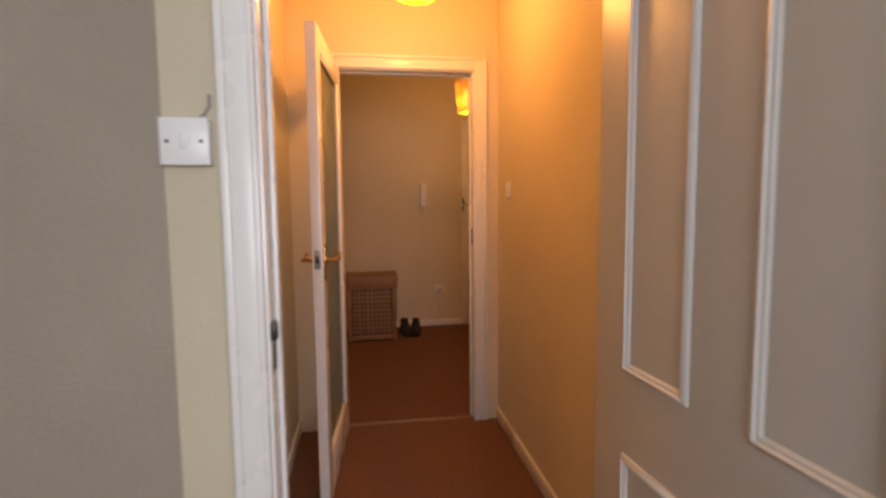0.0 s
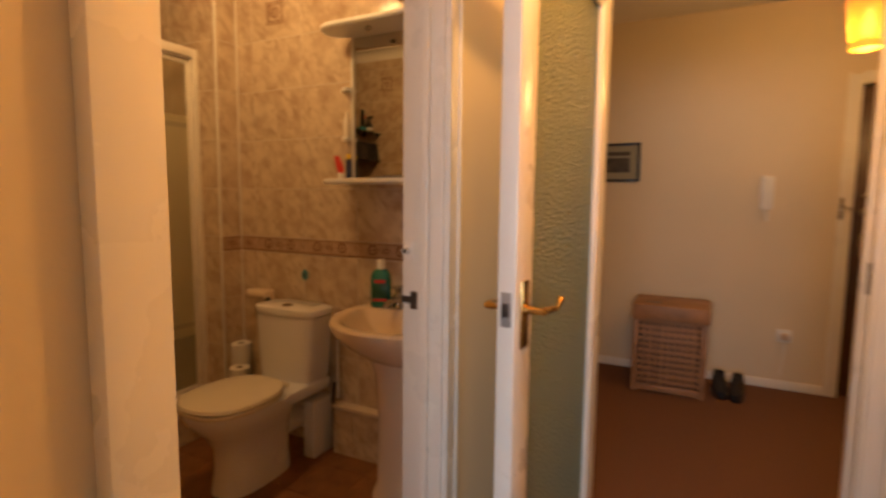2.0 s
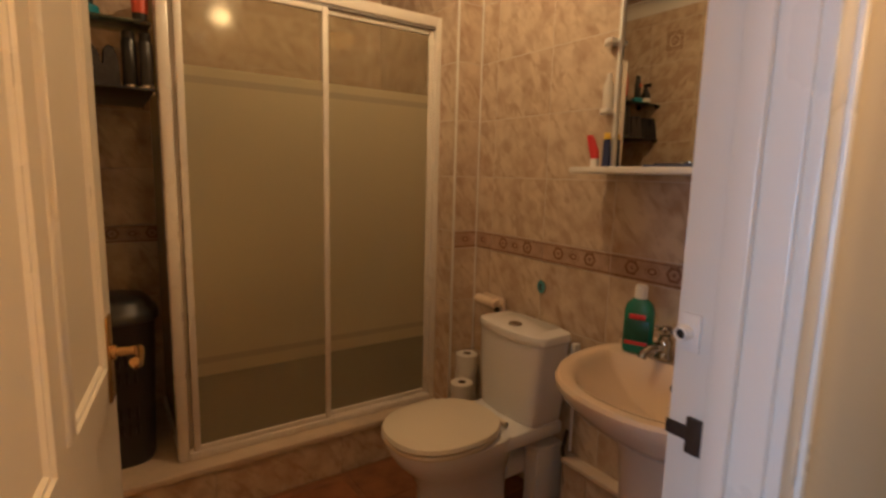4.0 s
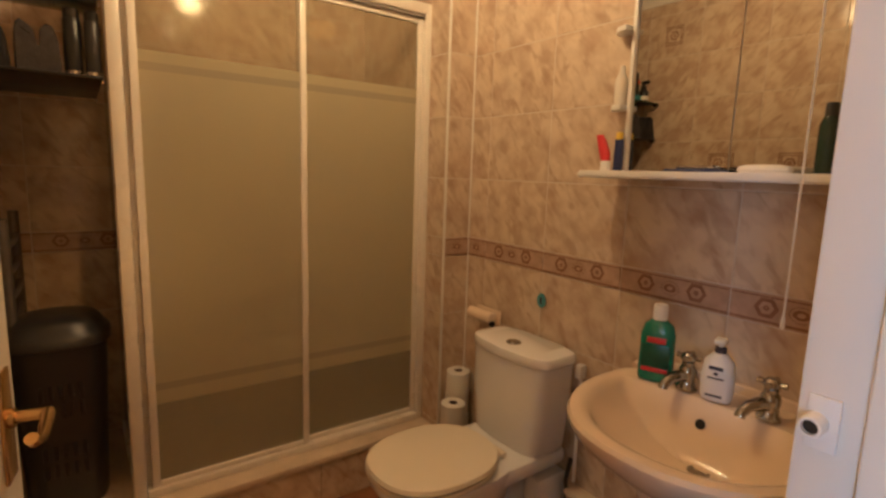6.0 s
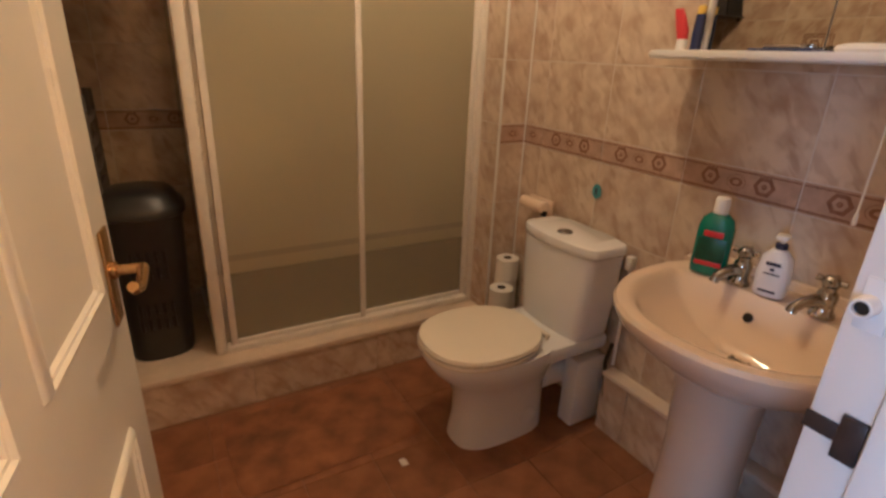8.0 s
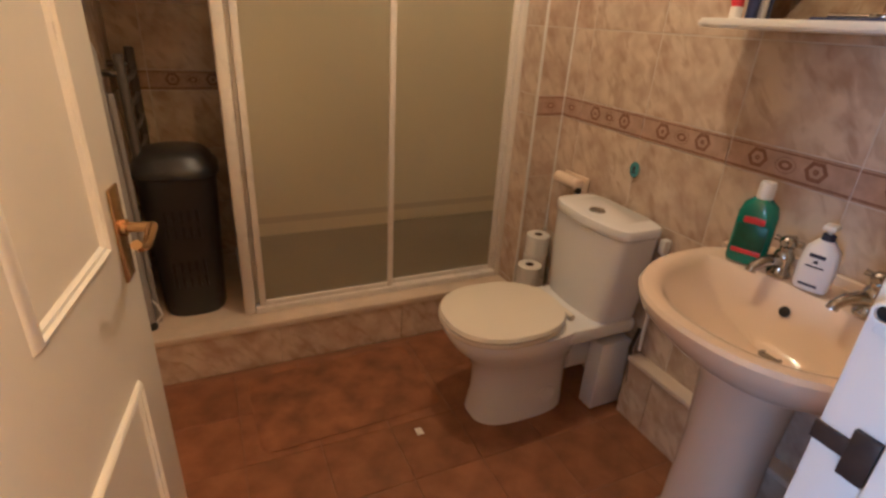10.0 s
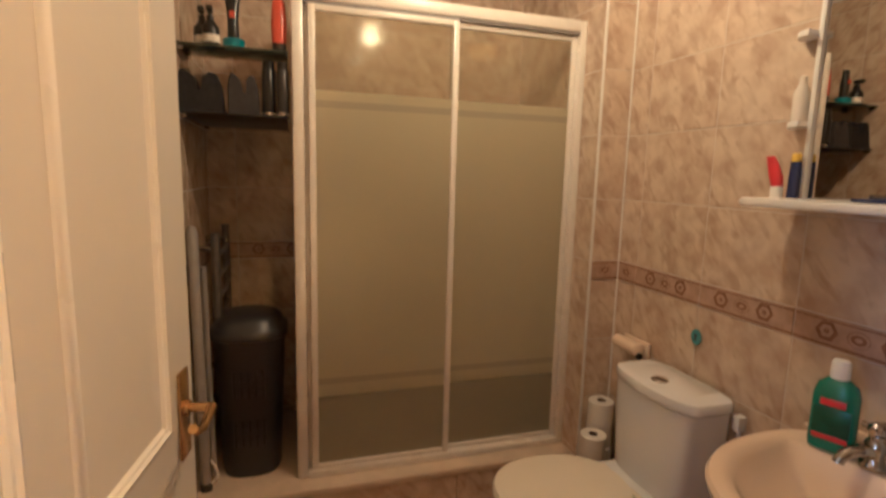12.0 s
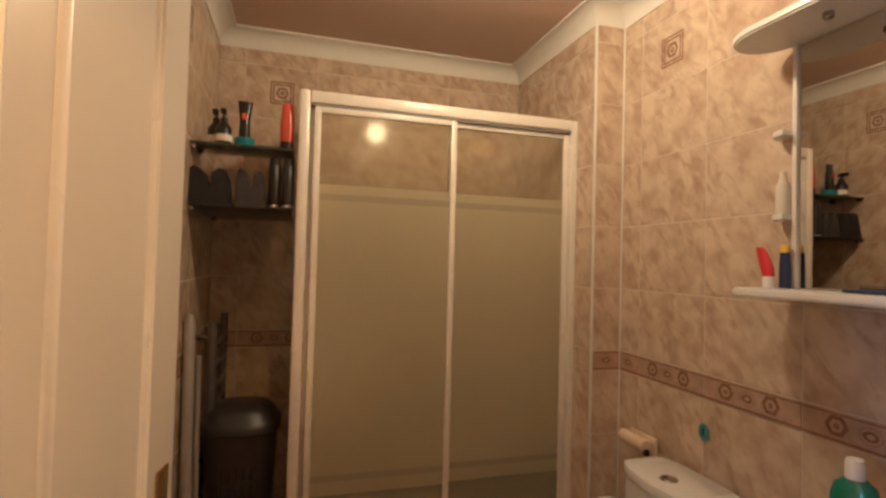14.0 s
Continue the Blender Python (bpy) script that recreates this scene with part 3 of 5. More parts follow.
entry = tagged(new("door_entry"), "closed dark brown entry door with chrome locks", "door", kind="structure")
entry.location = (E_L, FAR + 0.03, 0)
part("leaf", boxes((0.004, E_R - E_L - 0.004, 0, 0.045, 0.008, 2.026), bevel=0.003), BROWN, entry)
for z, r in ((1.33, 0.026), (1.22, 0.032)):
    part("lock_rose", turned(lathe([(r, 0), (r, 0.006), (r * 0.7, 0.012), (r * 0.4, 0.014)], 20), pose(0.075, 0, z, 90, 0, 0)), CHROME, entry, "round chrome lock")
part("handle", merge(boxes((0.055, 0.095, -0.006, 0, 0.93, 1.09), bevel=0.002), tube([(0.075, -0.004, 1.04), (0.075, -0.045, 1.04), (0.17, -0.05, 1.04)], 0.009, 10)), CHROME, entry, "chrome lever handle")
part("door_chain", merge(boxes((-0.075, -0.055, -0.055, -0.035, 1.18, 1.32), bevel=0.003), tube([(-0.06, -0.06, 1.27), (0.0, -0.065, 1.235), (0.09, -0.04, 1.26)], 0.005, 8)), CHROME, entry, "chrome door chain")

# ---- bathroom: shower ----
SX = -2.045                         # plane of the screen
shower = thing("shower_screen", (SX, 1.90, LEDGE_Z), "white framed sliding shower screen with satin glass", "shower screen")


def lb(x0, x1, y0, y1, z0, z1):
    return (x0 - SX, x1 - SX, y0 - 1.90, y1 - 1.90, z0 - LEDGE_Z, z1 - LEDGE_Z)


S_L, S_R, S_T, S_B = 1.912, PIER_Y, 2.048, LEDGE_Z
part("corner_post", boxes(lb(SX - 0.04, SX + 0.012, S_L, S_L + 0.042, S_B, S_T + 0.004), bevel=0.012), ALU, shower)
part("post", boxes(lb(SX - 0.038, SX - 0.024, S_L + 0.044, S_L + 0.058, S_B + 0.03, S_T - 0.04), bevel=0.002), ALU, shower)
part("post", boxes(lb(SX - 0.035, SX + 0.008, S_R - 0.028, S_R, S_B, S_T), bevel=0.004), ALU, shower)
part("top_rail", boxes(lb(SX - 0.035, SX + 0.010, S_L + 0.042, S_R - 0.028, S_T - 0.045, S_T), bevel=0.004), ALU, shower)
part("top_track", boxes(lb(SX - 0.028, SX + 0.002, S_L + 0.044, S_R - 0.03, S_T - 0.056, S_T - 0.045)), GREYT, shower)
part("bottom_rail", boxes(lb(SX - 0.035, SX + 0.012, S_L + 0.042, S_R - 0.028, S_B, S_B + 0.03), bevel=0.004), ALU, shower)


def sliding_panel(y0, y1, x, handle_side):
    """Framed pane: plain top and foot, satin middle, with clear stripes between."""
    f = part("sliding_panel", boxes(lb(x - 0.010, x + 0.010, y0, y0 + 0.024, S_B + 0.03, S_T - 0.056), lb(x - 0.010, x + 0.010, y1 - 0.024, y1, S_B + 0.03, S_T - 0.056), lb(x - 0.0095, x + 0.0095, y0 + 0.024, y1 - 0.024, S_B + 0.03, S_B + 0.052), lb(x - 0.0095, x + 0.0095, y0 + 0.024, y1 - 0.024, S_T - 0.078, S_T - 0.056), bevel=0.003), ALU, shower)
    ya, yb = y0 + 0.024, y1 - 0.024
    zs = [(S_B + 0.052, 0.535, FOOTG), (0.535, 0.585, FROST), (0.585, 0.61, STRIPE), (0.61, 1.64, FROST), (1.64, 1.665, STRIPE), (1.665, 1.70, FROST), (1.70, S_T - 0.078, CLEARISH)]
    for z0, z1, m in zs:
        part("glass", boxes(lb(x - 0.0025, x + 0.0025, ya, yb, z0, z1)), m, f).visible_shadow = m not in (CLEARISH, FOOTG)
    return f


sliding_panel(S_L + 0.058, 2.532, SX - 0.006, 1)
sliding_panel(2.506, S_R - 0.028, SX - 0.024, -1)
for z in (S_T - 0.04, S_B):
    part("side_rail", boxes(lb(BACK, SX - 0.04, S_L + 0.006, S_L + 0.034, z, z + 0.035), bevel=0.003), ALU, shower)
part("side_glass", boxes(lb(BACK, SX - 0.04, S_L + 0.018, S_L + 0.023, S_B + 0.03, S_T - 0.04)), FROST, shower)
setting("shower_plinth_cap", boxes((BACK, LEDGE_X + 0.008, BATH_S, PIER_Y, LEDGE_Z - 0.030, LEDGE_Z), bevel=0.006), mat("cream_plinth_cap", (0.70, 0.58, 0.44), 0.35, vary=0.15, vary_scale=12), "cream sealed top edge of the tiled plinth", "plinth top")

# ---- bathroom: toilet ----
TX = -1.424
toilet = thing("toilet", (TX, 3.205, 0), "white close-coupled toilet with cream seat closed", "toilet")


def egg(w, y_front, y_back, z, n=40, p=0.85):
    cy, ry = (y_front + y_back) / 2, (y_back - y_front) / 2
    return circle(0, cy, z, w, n, ry, p)


part("bowl", loft([egg(0.105, -0.585, -0.20, 0.0, p=0.7), egg(0.104, -0.583, -0.20, 0.02, p=0.7), egg(0.098, -0.572, -0.20, 0.10, p=0.75), egg(0.104, -0.575, -0.20, 0.20, p=0.8), egg(0.135, -0.615, -0.19, 0.27, p=0.85), egg(0.168, -0.675, -0.18, 0.33, p=0.85), egg(0.18, -0.70, -0.17, 0.375, p=0.85), egg(0.178, -0.70, -0.17, 0.393, p=0.85)]), CERAMIC, toilet)
part("deck", boxes((-0.165, 0.165, -0.33, -0.02, 0.335, 0.396), bevel=0.02), CERAMIC, toilet)
part("seat", loft([egg(0.182, -0.705, -0.285, 0.398), egg(0.186, -0.71, -0.28, 0.404), egg(0.184, -0.708, -0.282, 0.414)]), SEATM, toilet, "cream plastic toilet seat")
part("lid", loft([egg(0.180, -0.702, -0.275, 0.417), egg(0.186, -0.71, -0.27, 0.423), egg(0.182, -0.704, -0.275, 0.436), egg(0.16, -0.68, -0.30, 0.440), egg(0.05, -0.56, -0.42, 0.442)]), SEATM, toilet, "closed cream plastic lid")
for x in (-0.075, 0.075):
    part("hinge", tube([(x - 0.03, -0.268, 0.412), (x + 0.03, -0.268, 0.412)], 0.011, 12), SEATM, toilet)


def tank_ring(w, f, z, n=40):
    """Flat back, bowed front."""
    pts = []
    for i in range(n):
        a = 2 * math.pi * i / n
        c, s = math.cos(a), math.sin(a)
        e = 0.28
        x = w * math.copysign(abs(c) ** e, c)
        y = -0.105 + 0.085 * math.copysign(abs(s) ** e, s)
        if s < 0:
            y -= f * (1 - (x / w) ** 2)
        pts.append((x, y, z))
    return pts


part("cistern", loft([tank_ring(0.155, 0.015, 0.395), tank_ring(0.163, 0.018, 0.41), tank_ring(0.178, 0.022, 0.55), tank_ring(0.186, 0.025, 0.715)]), CERAMIC, toilet)
part("cistern_lid", loft([tank_ring(0.188, 0.027, 0.717), tank_ring(0.194, 0.032, 0.722), tank_ring(0.194, 0.032, 0.742), tank_ring(0.188, 0.029, 0.752), tank_ring(0.14, 0.01, 0.758)]), CERAMIC, toilet)
button = part("flush_button", turned(lathe([(0.028, 0), (0.028, 0.004), (0.024, 0.008), (0.014, 0.011), (0.004, 0.012)], 24), pose(0, -0.150, 0.756)), CHROME, toilet, "oval chrome flush button")
part("waste_pipe", merge(tube([(0.02, -0.22, 0.19), (0.02, -0.05, 0.19)], 0.055, 16), tube([(0.02, -0.10, 0.19), (0.02, -0.06, 0.19)], 0.065, 16)), WHITEP, toilet)
part("bolt_recess", turned(lathe([(0.035, 0), (0.033, 0.004), (0.024, 0.002)], 20), pose(0.0985, -0.32, 0.09, 0, 90, 0)), CERAMIC, toilet)
part("supply_elbow", merge(boxes((0.186, 0.212, -0.036, -0.004, 0.665, 0.715), bevel=0.006), tube([(0.2, -0.018, 0.67), (0.2, -0.018, 0.28)], 0.006, 10)), WHITEP, toilet)
boxing = thing("pipe_cover", (-1.30, 3.12, 0), "white angled pipe cover behind the toilet foot", "pipe cover")
part("cover", boxes((-0.045, 0.025, -0.055, 0.085, 0, 0.29), bevel=0.006), WHITEP, boxing)
part("flex_hose", tube([(0.06, 0.06, 0.02), (0.075, 0.05, 0.15), (0.055, 0.05, 0.28), (0.06, 0.065, 0.36)], 0.008, 8), GREYP, boxing, "thin dark hose")

# ---- bathroom: basin ----
BX = -0.712
basin = thing("pedestal_basin", (BX, 3.213, 0), "peach ceramic pedestal basin with chrome taps", "basin")


def dee(a, front, back, z, n=56, e=0.62):
    """Basin outline about the point 0.2 m off the wall: rounded front, squarer back."""
    pts = []
    for i in range(n):
        t = 2 * math.pi * i / n
        c, s = math.cos(t), math.sin(t)
        if s < 0:
            pts.append((a * math.copysign(abs(c) ** 0.9, c), -0.20 + front * math.copysign(abs(s) ** 0.9, s), z))
        else:
            pts.append((a * math.copysign(abs(c) ** 0.9, c), -0.20 + back * abs(s) ** e, z))
    return pts


RIM = 0.80
part("bowl", loft([dee(0.10, 0.10, 0.12, 0.60), dee(0.16, 0.18, 0.17, 0.635), dee(0.252, 0.275, 0.192, 0.70), dee(0.288, 0.325, 0.196, 0.75), dee(0.297, 0.342, 0.197, 0.778), dee(0.298, 0.344, 0.197, RIM - 0.010), dee(0.292, 0.338, 0.196, RIM), dee(0.275, 0.318, 0.188, RIM + 0.001), dee(0.260, 0.296, 0.075, RIM - 0.004), dee(0.247, 0.282, 0.062, RIM - 0.02), dee(0.222, 0.25, 0.045, 0.735), dee(0.15, 0.17, 0.02, 0.675), dee(0.07, 0.07, -0.01, 0.652), dee(0.02, 0.02, -0.02, 0.65)], True, True), PEACH, basin)
part("upstand", merge(boxes((-0.25, 0.25, -0.022, -0.004, RIM - 0.005, RIM + 0.026), bevel=0.006), tube([(-0.25, -0.012, RIM + 0.016), (-0.279, -0.03, RIM + 0.008), (-0.287, -0.07, RIM - 0.003)], 0.011, 10), tube([(0.25, -0.012, RIM + 0.016), (0.279, -0.03, RIM + 0.008), (0.287, -0.07, RIM - 0.003)], 0.011, 10)), PEACH, basin)
part("pedestal", loft([circle(-0.036, -0.19, 0.0, 0.125, 36, 0.12, 0.8), circle(-0.036, -0.19, 0.03, 0.118, 36, 0.112, 0.8), circle(-0.036, -0.19, 0.06, 0.102, 36, 0.10, 0.8), circle(-0.036, -0.19, 0.35, 0.098, 36, 0.095, 0.8), circle(-0.036, -0.195, 0.55, 0.108, 36, 0.108, 0.85), circle(-0.036, -0.20, 0.63, 0.135, 36, 0.14, 0.9)]), PEACH, basin)
part("overflow_hole", turned(lathe([(0.011, 0), (0.013, 0.003), (0.011, 0.004)], 18), pose(-0.036, -0.1535, 0.742, 70, 0, 0)), BLACKP, basin, "dark overflow hole")
part("waste_outlet", turned(lathe([(0.026, 0), (0.026, 0.003), (0.019, 0.004), (0.018, 0.001)], 24), pose(0, -0.215, 0.6515)), CHROME, basin, "chrome waste ring")


def pillar_tap(x, turn):
    """Chunky pillar tap: flared body, long drooping spout, cross head on a bonnet."""
    y = -0.108
    t = part("tap", turned(lathe([(0.027, 0), (0.027, 0.007), (0.021, 0.014), (0.020, 0.030), (0.023, 0.048), (0.020, 0.060), (0.015, 0.066), (0.016, 0.074), (0.011, 0.078)], 24), pose(x, y, RIM + 0.001)), CHROME, basin, "chrome pillar tap")
    part("spout", turned(tube([(0, 0, 0.036), (0, -0.028, 0.040), (0, -0.055, 0.035), (0, -0.074, 0.020), (0, -0.077, 0.010)], [0.018, 0.016, 0.013, 0.012, 0.0125], 14), pose(x, y, RIM, 0, 0, turn)), CHROME, t)
    head = merge(lathe([(0.013, 0.076), (0.019, 0.082), (0.019, 0.094), (0.012, 0.101)], 18), *[tube([(0.012 * math.cos(k * math.pi / 2), 0.012 * math.sin(k * math.pi / 2), 0.089), (0.031 * math.cos(k * math.pi / 2), 0.031 * math.sin(k * math.pi / 2), 0.090)], [0.006, 0.008], 10) for k in range(4)])
    part("tap_head", turned(head, pose(x, y, RIM, 0, 0, 30 + turn)), CHROME, t)
    return t


pillar_tap(-0.106, -18)
pillar_tap(0.094, -26)

mouthwash = thing("mouthwash_bottle", (-0.903, 3.094, RIM + 0.002), "green mouthwash bottle with white cap and red label", "bottle")
part("body", loft([circle(0, 0, 0, 0.044, 28, 0.026, 0.7), circle(0, 0, 0.01, 0.046, 28, 0.028, 0.7), circle(0, 0, 0.13, 0.045, 28, 0.027, 0.7), circle(0, 0, 0.155, 0.038, 28, 0.024, 0.8), circle(0, 0, 0.172, 0.018, 28, 0.016)]), GREEN, mouthwash)
part("cap", lathe([(0.019, 0.170), (0.019, 0.205), (0.016, 0.212)], 20), WHITEP, mouthwash, "white ribbed cap")
part("label_band", boxes((-0.034, 0.034, -0.0292, -0.0265, 0.027, 0.039), bevel=0.001), RED, mouthwash, "red lower label band")
part("label_panel", boxes((-0.036, 0.036, -0.0286, -0.0262, 0.041, 0.104), bevel=0.001), mat("dark_green_label", (0.008, 0.10, 0.055), 0.3, vary=0.4, vary_scale=40), mouthwash, "dark green label panel")
part("label_badge", boxes((-0.024, 0.024, -0.0296, -0.0262, 0.108, 0.124), bevel=0.001), RED, mouthwash, "red upper label badge")
mouthwash.rotation_euler = (0, 0, radians(22))

soap = thing("soap_dispenser", (-0.742, 3.108, RIM + 0.002), "white pump soap bottle with dark lettering", "bottle")
part("body", loft([circle(0, 0, 0, 0.034, 28, 0.024, 0.75), circle(0, 0, 0.008, 0.037, 28, 0.027, 0.75), circle(0, 0, 0.06, 0.039, 28, 0.028, 0.8), circle(0, 0, 0.10, 0.034, 28, 0.025, 0.85), circle(0, 0, 0.122, 0.016, 28, 0.014)]), WHITEP, soap)
part("collar", lathe([(0.0135, 0.121), (0.0135, 0.135), (0.006, 0.137)], 18), INK, soap, "dark pump collar")
part("pump", merge(lathe([(0.005, 0.135), (0.005, 0.15)], 12), boxes((-0.013, 0.013, -0.028, 0.012, 0.148, 0.160), bevel=0.004)), WHITEP, soap)
for q in ((-0.017, 0.015, -0.0282, -0.0262, 0.083, 0.091), (-0.005, 0.004, -0.0296, -0.0276, 0.070, 0.076), (-0.018, 0.018, -0.0296, -0.0274, 0.060, 0.063), (-0.020, 0.018, -0.0286, -0.0262, 0.013, 0.018)):
    part("lettering", boxes(q), INK, soap, "dark label print")
soap.rotation_euler = (0, 0, radians(14))

# low boxed pipe run along the wall
rail = setting("trim_pipe_boxing", boxes((-1.24, BATH_E - 0.014, 3.155, BATH_N, 0.236, 0.256), bevel=0.005), mat("cream_trim", (0.74, 0.62, 0.48), 0.35, vary=0.08), "cream top strip of the low tiled pipe boxing", "trim")

# ---- bathroom: mirror unit ----
unit = thing("mirror_cabinet", (-0.86, BATH_N - 0.01, 1.35), "white bathroom mirror unit with rounded shelves", "mirror cabinet")


def lobe(x0, x1, root, depth, z0, z1):
    """Shelf board whose tongue-shaped ends curl back to the wall at root inside each tip."""
    pts = [(x0 + root, 0)]
    for k in range(17):
        a = math.pi / 2 + k / 16 * math.pi
        pts.append((x0 + depth * 0.55 + depth * 0.55 * math.cos(a), -depth * 0.53 + depth * 0.47 * math.sin(a)))
    for k in range(17):
        a = 1.5 * math.pi + k / 16 * math.pi
        pts.append((x1 - depth * 0.55 + depth * 0.55 * math.cos(a), -depth * 0.53 + depth * 0.47 * math.sin(a)))
    pts.append((x1 - root, 0))
    bm = loft([[(x, y, z0) for x, y in pts], [(x, y, z1) for x, y in pts]])
    bmesh.ops.bevel(bm, geom=[e for e in bm.edges if len(e.link_faces) == 2 and e.calc_face_angle(0) > 1.0], offset=0.005, segments=2, affect="EDGES")
    return bm


part("bottom_shelf", lobe(-0.343, 0.425, 0.10, 0.20, 0.0, 0.021), WHITEP, unit)
part("canopy", lobe(-0.352, 0.435, 0.11, 0.195, 0.672, 0.694), WHITEP, unit)
for x in (-0.262, 0.335):
    part("side_panel", boxes((x, x + 0.013, -0.030, 0, 0.021, 0.672), bevel=0.002), WHITEP, unit)
part("backing", boxes((-0.249, 0.335, -0.012, 0, 0.021, 0.672)), WHITEP, unit)
for x0, x1, tilt in ((-0.247, 0.047, 0.15), (0.050, 0.334, -0.3)):
    bm = boxes((x0, x1, -0.020, -0.015, 0.024, 0.669))
    part("mirror", turned(bm, pose((x0 + x1) / 2, -0.017, 0, 0, 0, tilt) @ pose(-(x0 + x1) / 2, 0.017, 0)), MIRROR, unit, "silvered mirror leaf")


def quarter(x, r, z0, z1, sgn):
    pts = [(x, 0.0)] + [(x + sgn * r * math.sin(k / 10 * math.pi / 2), -r * math.cos(k / 10 * math.pi / 2)) for k in range(11)]
    return loft([[(a, b, z0) for a, b in pts], [(a, b, z1) for a, b in pts]])


for z in (0.205, 0.43):
    part("side_shelf", quarter(-0.262, 0.062, z, z + 0.014, -1), WHITEP, unit)
    part("side_shelf", quarter(0.348, 0.062, z, z + 0.014, 1), WHITEP, unit)
part("light_switch", turned(lathe([(0.012, 0), (0.012, 0.012), (0.006, 0.016)], 16), pose(-0.10, -0.12, 0.6715, 180, 0, 0)), CHROME, unit, "small chrome spot under the canopy")

US = 1.372
paste = thing("toothpaste_tube", (-1.152, 3.135, US), "red and white toothpaste tube standing on its cap", "toothpaste")
part("cap", lathe([(0.015, 0), (0.015, 0.028), (0.012, 0.031)], 18), WHITEP, paste)
part("tube", loft([circle(0, 0, 0.030, 0.014, 20), circle(-0.006, 0, 0.055, 0.019, 20, 0.013), circle(-0.020, 0, 0.092, 0.017, 20, 0.006), circle(-0.028, 0, 0.109, 0.013, 20, 0.0015)]), RED, paste, "red squeezed tube")
paste2 = thing("toothpaste_tube", (-1.126, 3.160, US), "navy tube with a yellow cap on the mirror shelf", "toothpaste")
part("tube", loft([circle(0, 0, 0, 0.014, 20), circle(0, 0, 0.05, 0.015, 20, 0.012), circle(0, 0, 0.095, 0.014, 20, 0.008)]), BLUE, paste2)
part("cap", lathe([(0.011, 0.094), (0.011, 0.112), (0.008, 0.116)], 16), YELLOW, paste2, "yellow cap")
brush = thing("toothbrush", (-1.139, 3.150, US), "pale blue toothbrush leaning beside the tubes", "toothbrush")
part("stem", tube([(0.0, 0.012, 0), (0.002, 0.018, 0.06), (0.006, 0.03, 0.105)], 0.006, 8), PALEBLUE, brush)
bot = thing("clear_bottle", (-1.148, 3.178, 1.569), "small clear bottle on the side shelf", "bottle")
part("body", lathe([(0.018, 0), (0.019, 0.01), (0.019, 0.075), (0.012, 0.092), (0.009, 0.10), (0.009, 0.115), (0.006, 0.118)], 18), mat("milky_plastic", (0.75, 0.70, 0.62), 0.25, vary=0.05), bot)
comb = thing("razor_tray", (-0.865, 3.125, US), "flat dark tray with a razor on the shelf", "tray")
part("tray", boxes((-0.075, 0.075, -0.025, 0.025, 0, 0.008), bevel=0.003), BLUE, comb)
part("razor", merge(tube([(-0.05, 0, 0.012), (0.045, 0.004, 0.012)], 0.005, 8), boxes((0.04, 0.055, -0.02, 0.024, 0.008, 0.018), bevel=0.003)), CHROME, comb)
dish = thing("soap_bar", (-0.70, 3.125, US), "white oval soap bar on the mirror shelf", "soap")
part("bar", loft([circle(0, 0, 0, 0.055, 24, 0.026, 0.85), circle(0, 0, 0.008, 0.060, 24, 0.030, 0.85), circle(0, 0, 0.016, 0.055, 24, 0.026, 0.85), circle(0, 0, 0.020, 0.035, 24, 0.015, 0.85)]), PAPERW, dish)
sticker = thing("wall_sticker", (-1.443, BATH_N - 0.0095, 0.889), "round turquoise sticker on the wall tile", "sticker")
part("disc", turned(loft([circle(0, 0, 0, 0.022, 14, 0.028), circle(0, 0, 0.002, 0.021, 14, 0.027)]), pose(0, 0, 0, 90, 0, 0)), STICK, sticker)
part("print", boxes((-0.006, 0.004, -0.0032, -0.002, -0.004, 0.012), (-0.010, 0.008, -0.0032, -0.002, -0.012, -0.007)), INK, sticker)
cord = thing("pull_cord", (-0.56, 2.95, 1.06), "thin white light pull cord hanging from the ceiling", "pull cord")
part("cord", tube([(0, 0, 0.02), (0, 0, CEIL_B - 1.06)], 0.0022, 8), WHITEP, cord)
part("knob", lathe([(0.0025, 0), (0.0045, 0.004), (0.004, 0.02), (0.0025, 0.026)], 12), WHITEP, cord)
tonic = thing("dark_bottle", (-0.585, 3.135, US), "dark green bottle on the mirror shelf", "bottle")
part("body", lathe([(0.018, 0), (0.020, 0.005), (0.020, 0.105), (0.012, 0.125)], 20), mat("dark_green_glass", (0.015, 0.035, 0.022), 0.15), tonic)
part("cap", lathe([(0.013, 0.124), (0.013, 0.148), (0.010, 0.152)], 18), BLACKP, tonic)
mug = thing("toothbrush_mug", (-0.497, 3.09, RIM + 0.002), "white toothbrush mug on the basin with blue brushes", "mug")
part("mug", loft([circle(0, 0, 0, 0.026, 24), circle(0, 0, 0.085, 0.031, 24), circle(0, 0, 0.085, 0.028, 24), circle(0, 0, 0.006, 0.023, 24)], True, True), WHITEP, mug)
for x, y, m in ((-0.015, 0.01, BLUE), (0.012, -0.004, TEAL)):
    part("brush", merge(tube([(0, 0, 0.008), (x, y, 0.10), (x * 1.6, y * 1.6, 0.165)], 0.0045, 8), boxes((x * 1.7 - 0.006, x * 1.7 + 0.006, y * 1.7 - 0.010, y * 1.7 + 0.004, 0.145, 0.172), bevel=0.002)), m, mug)

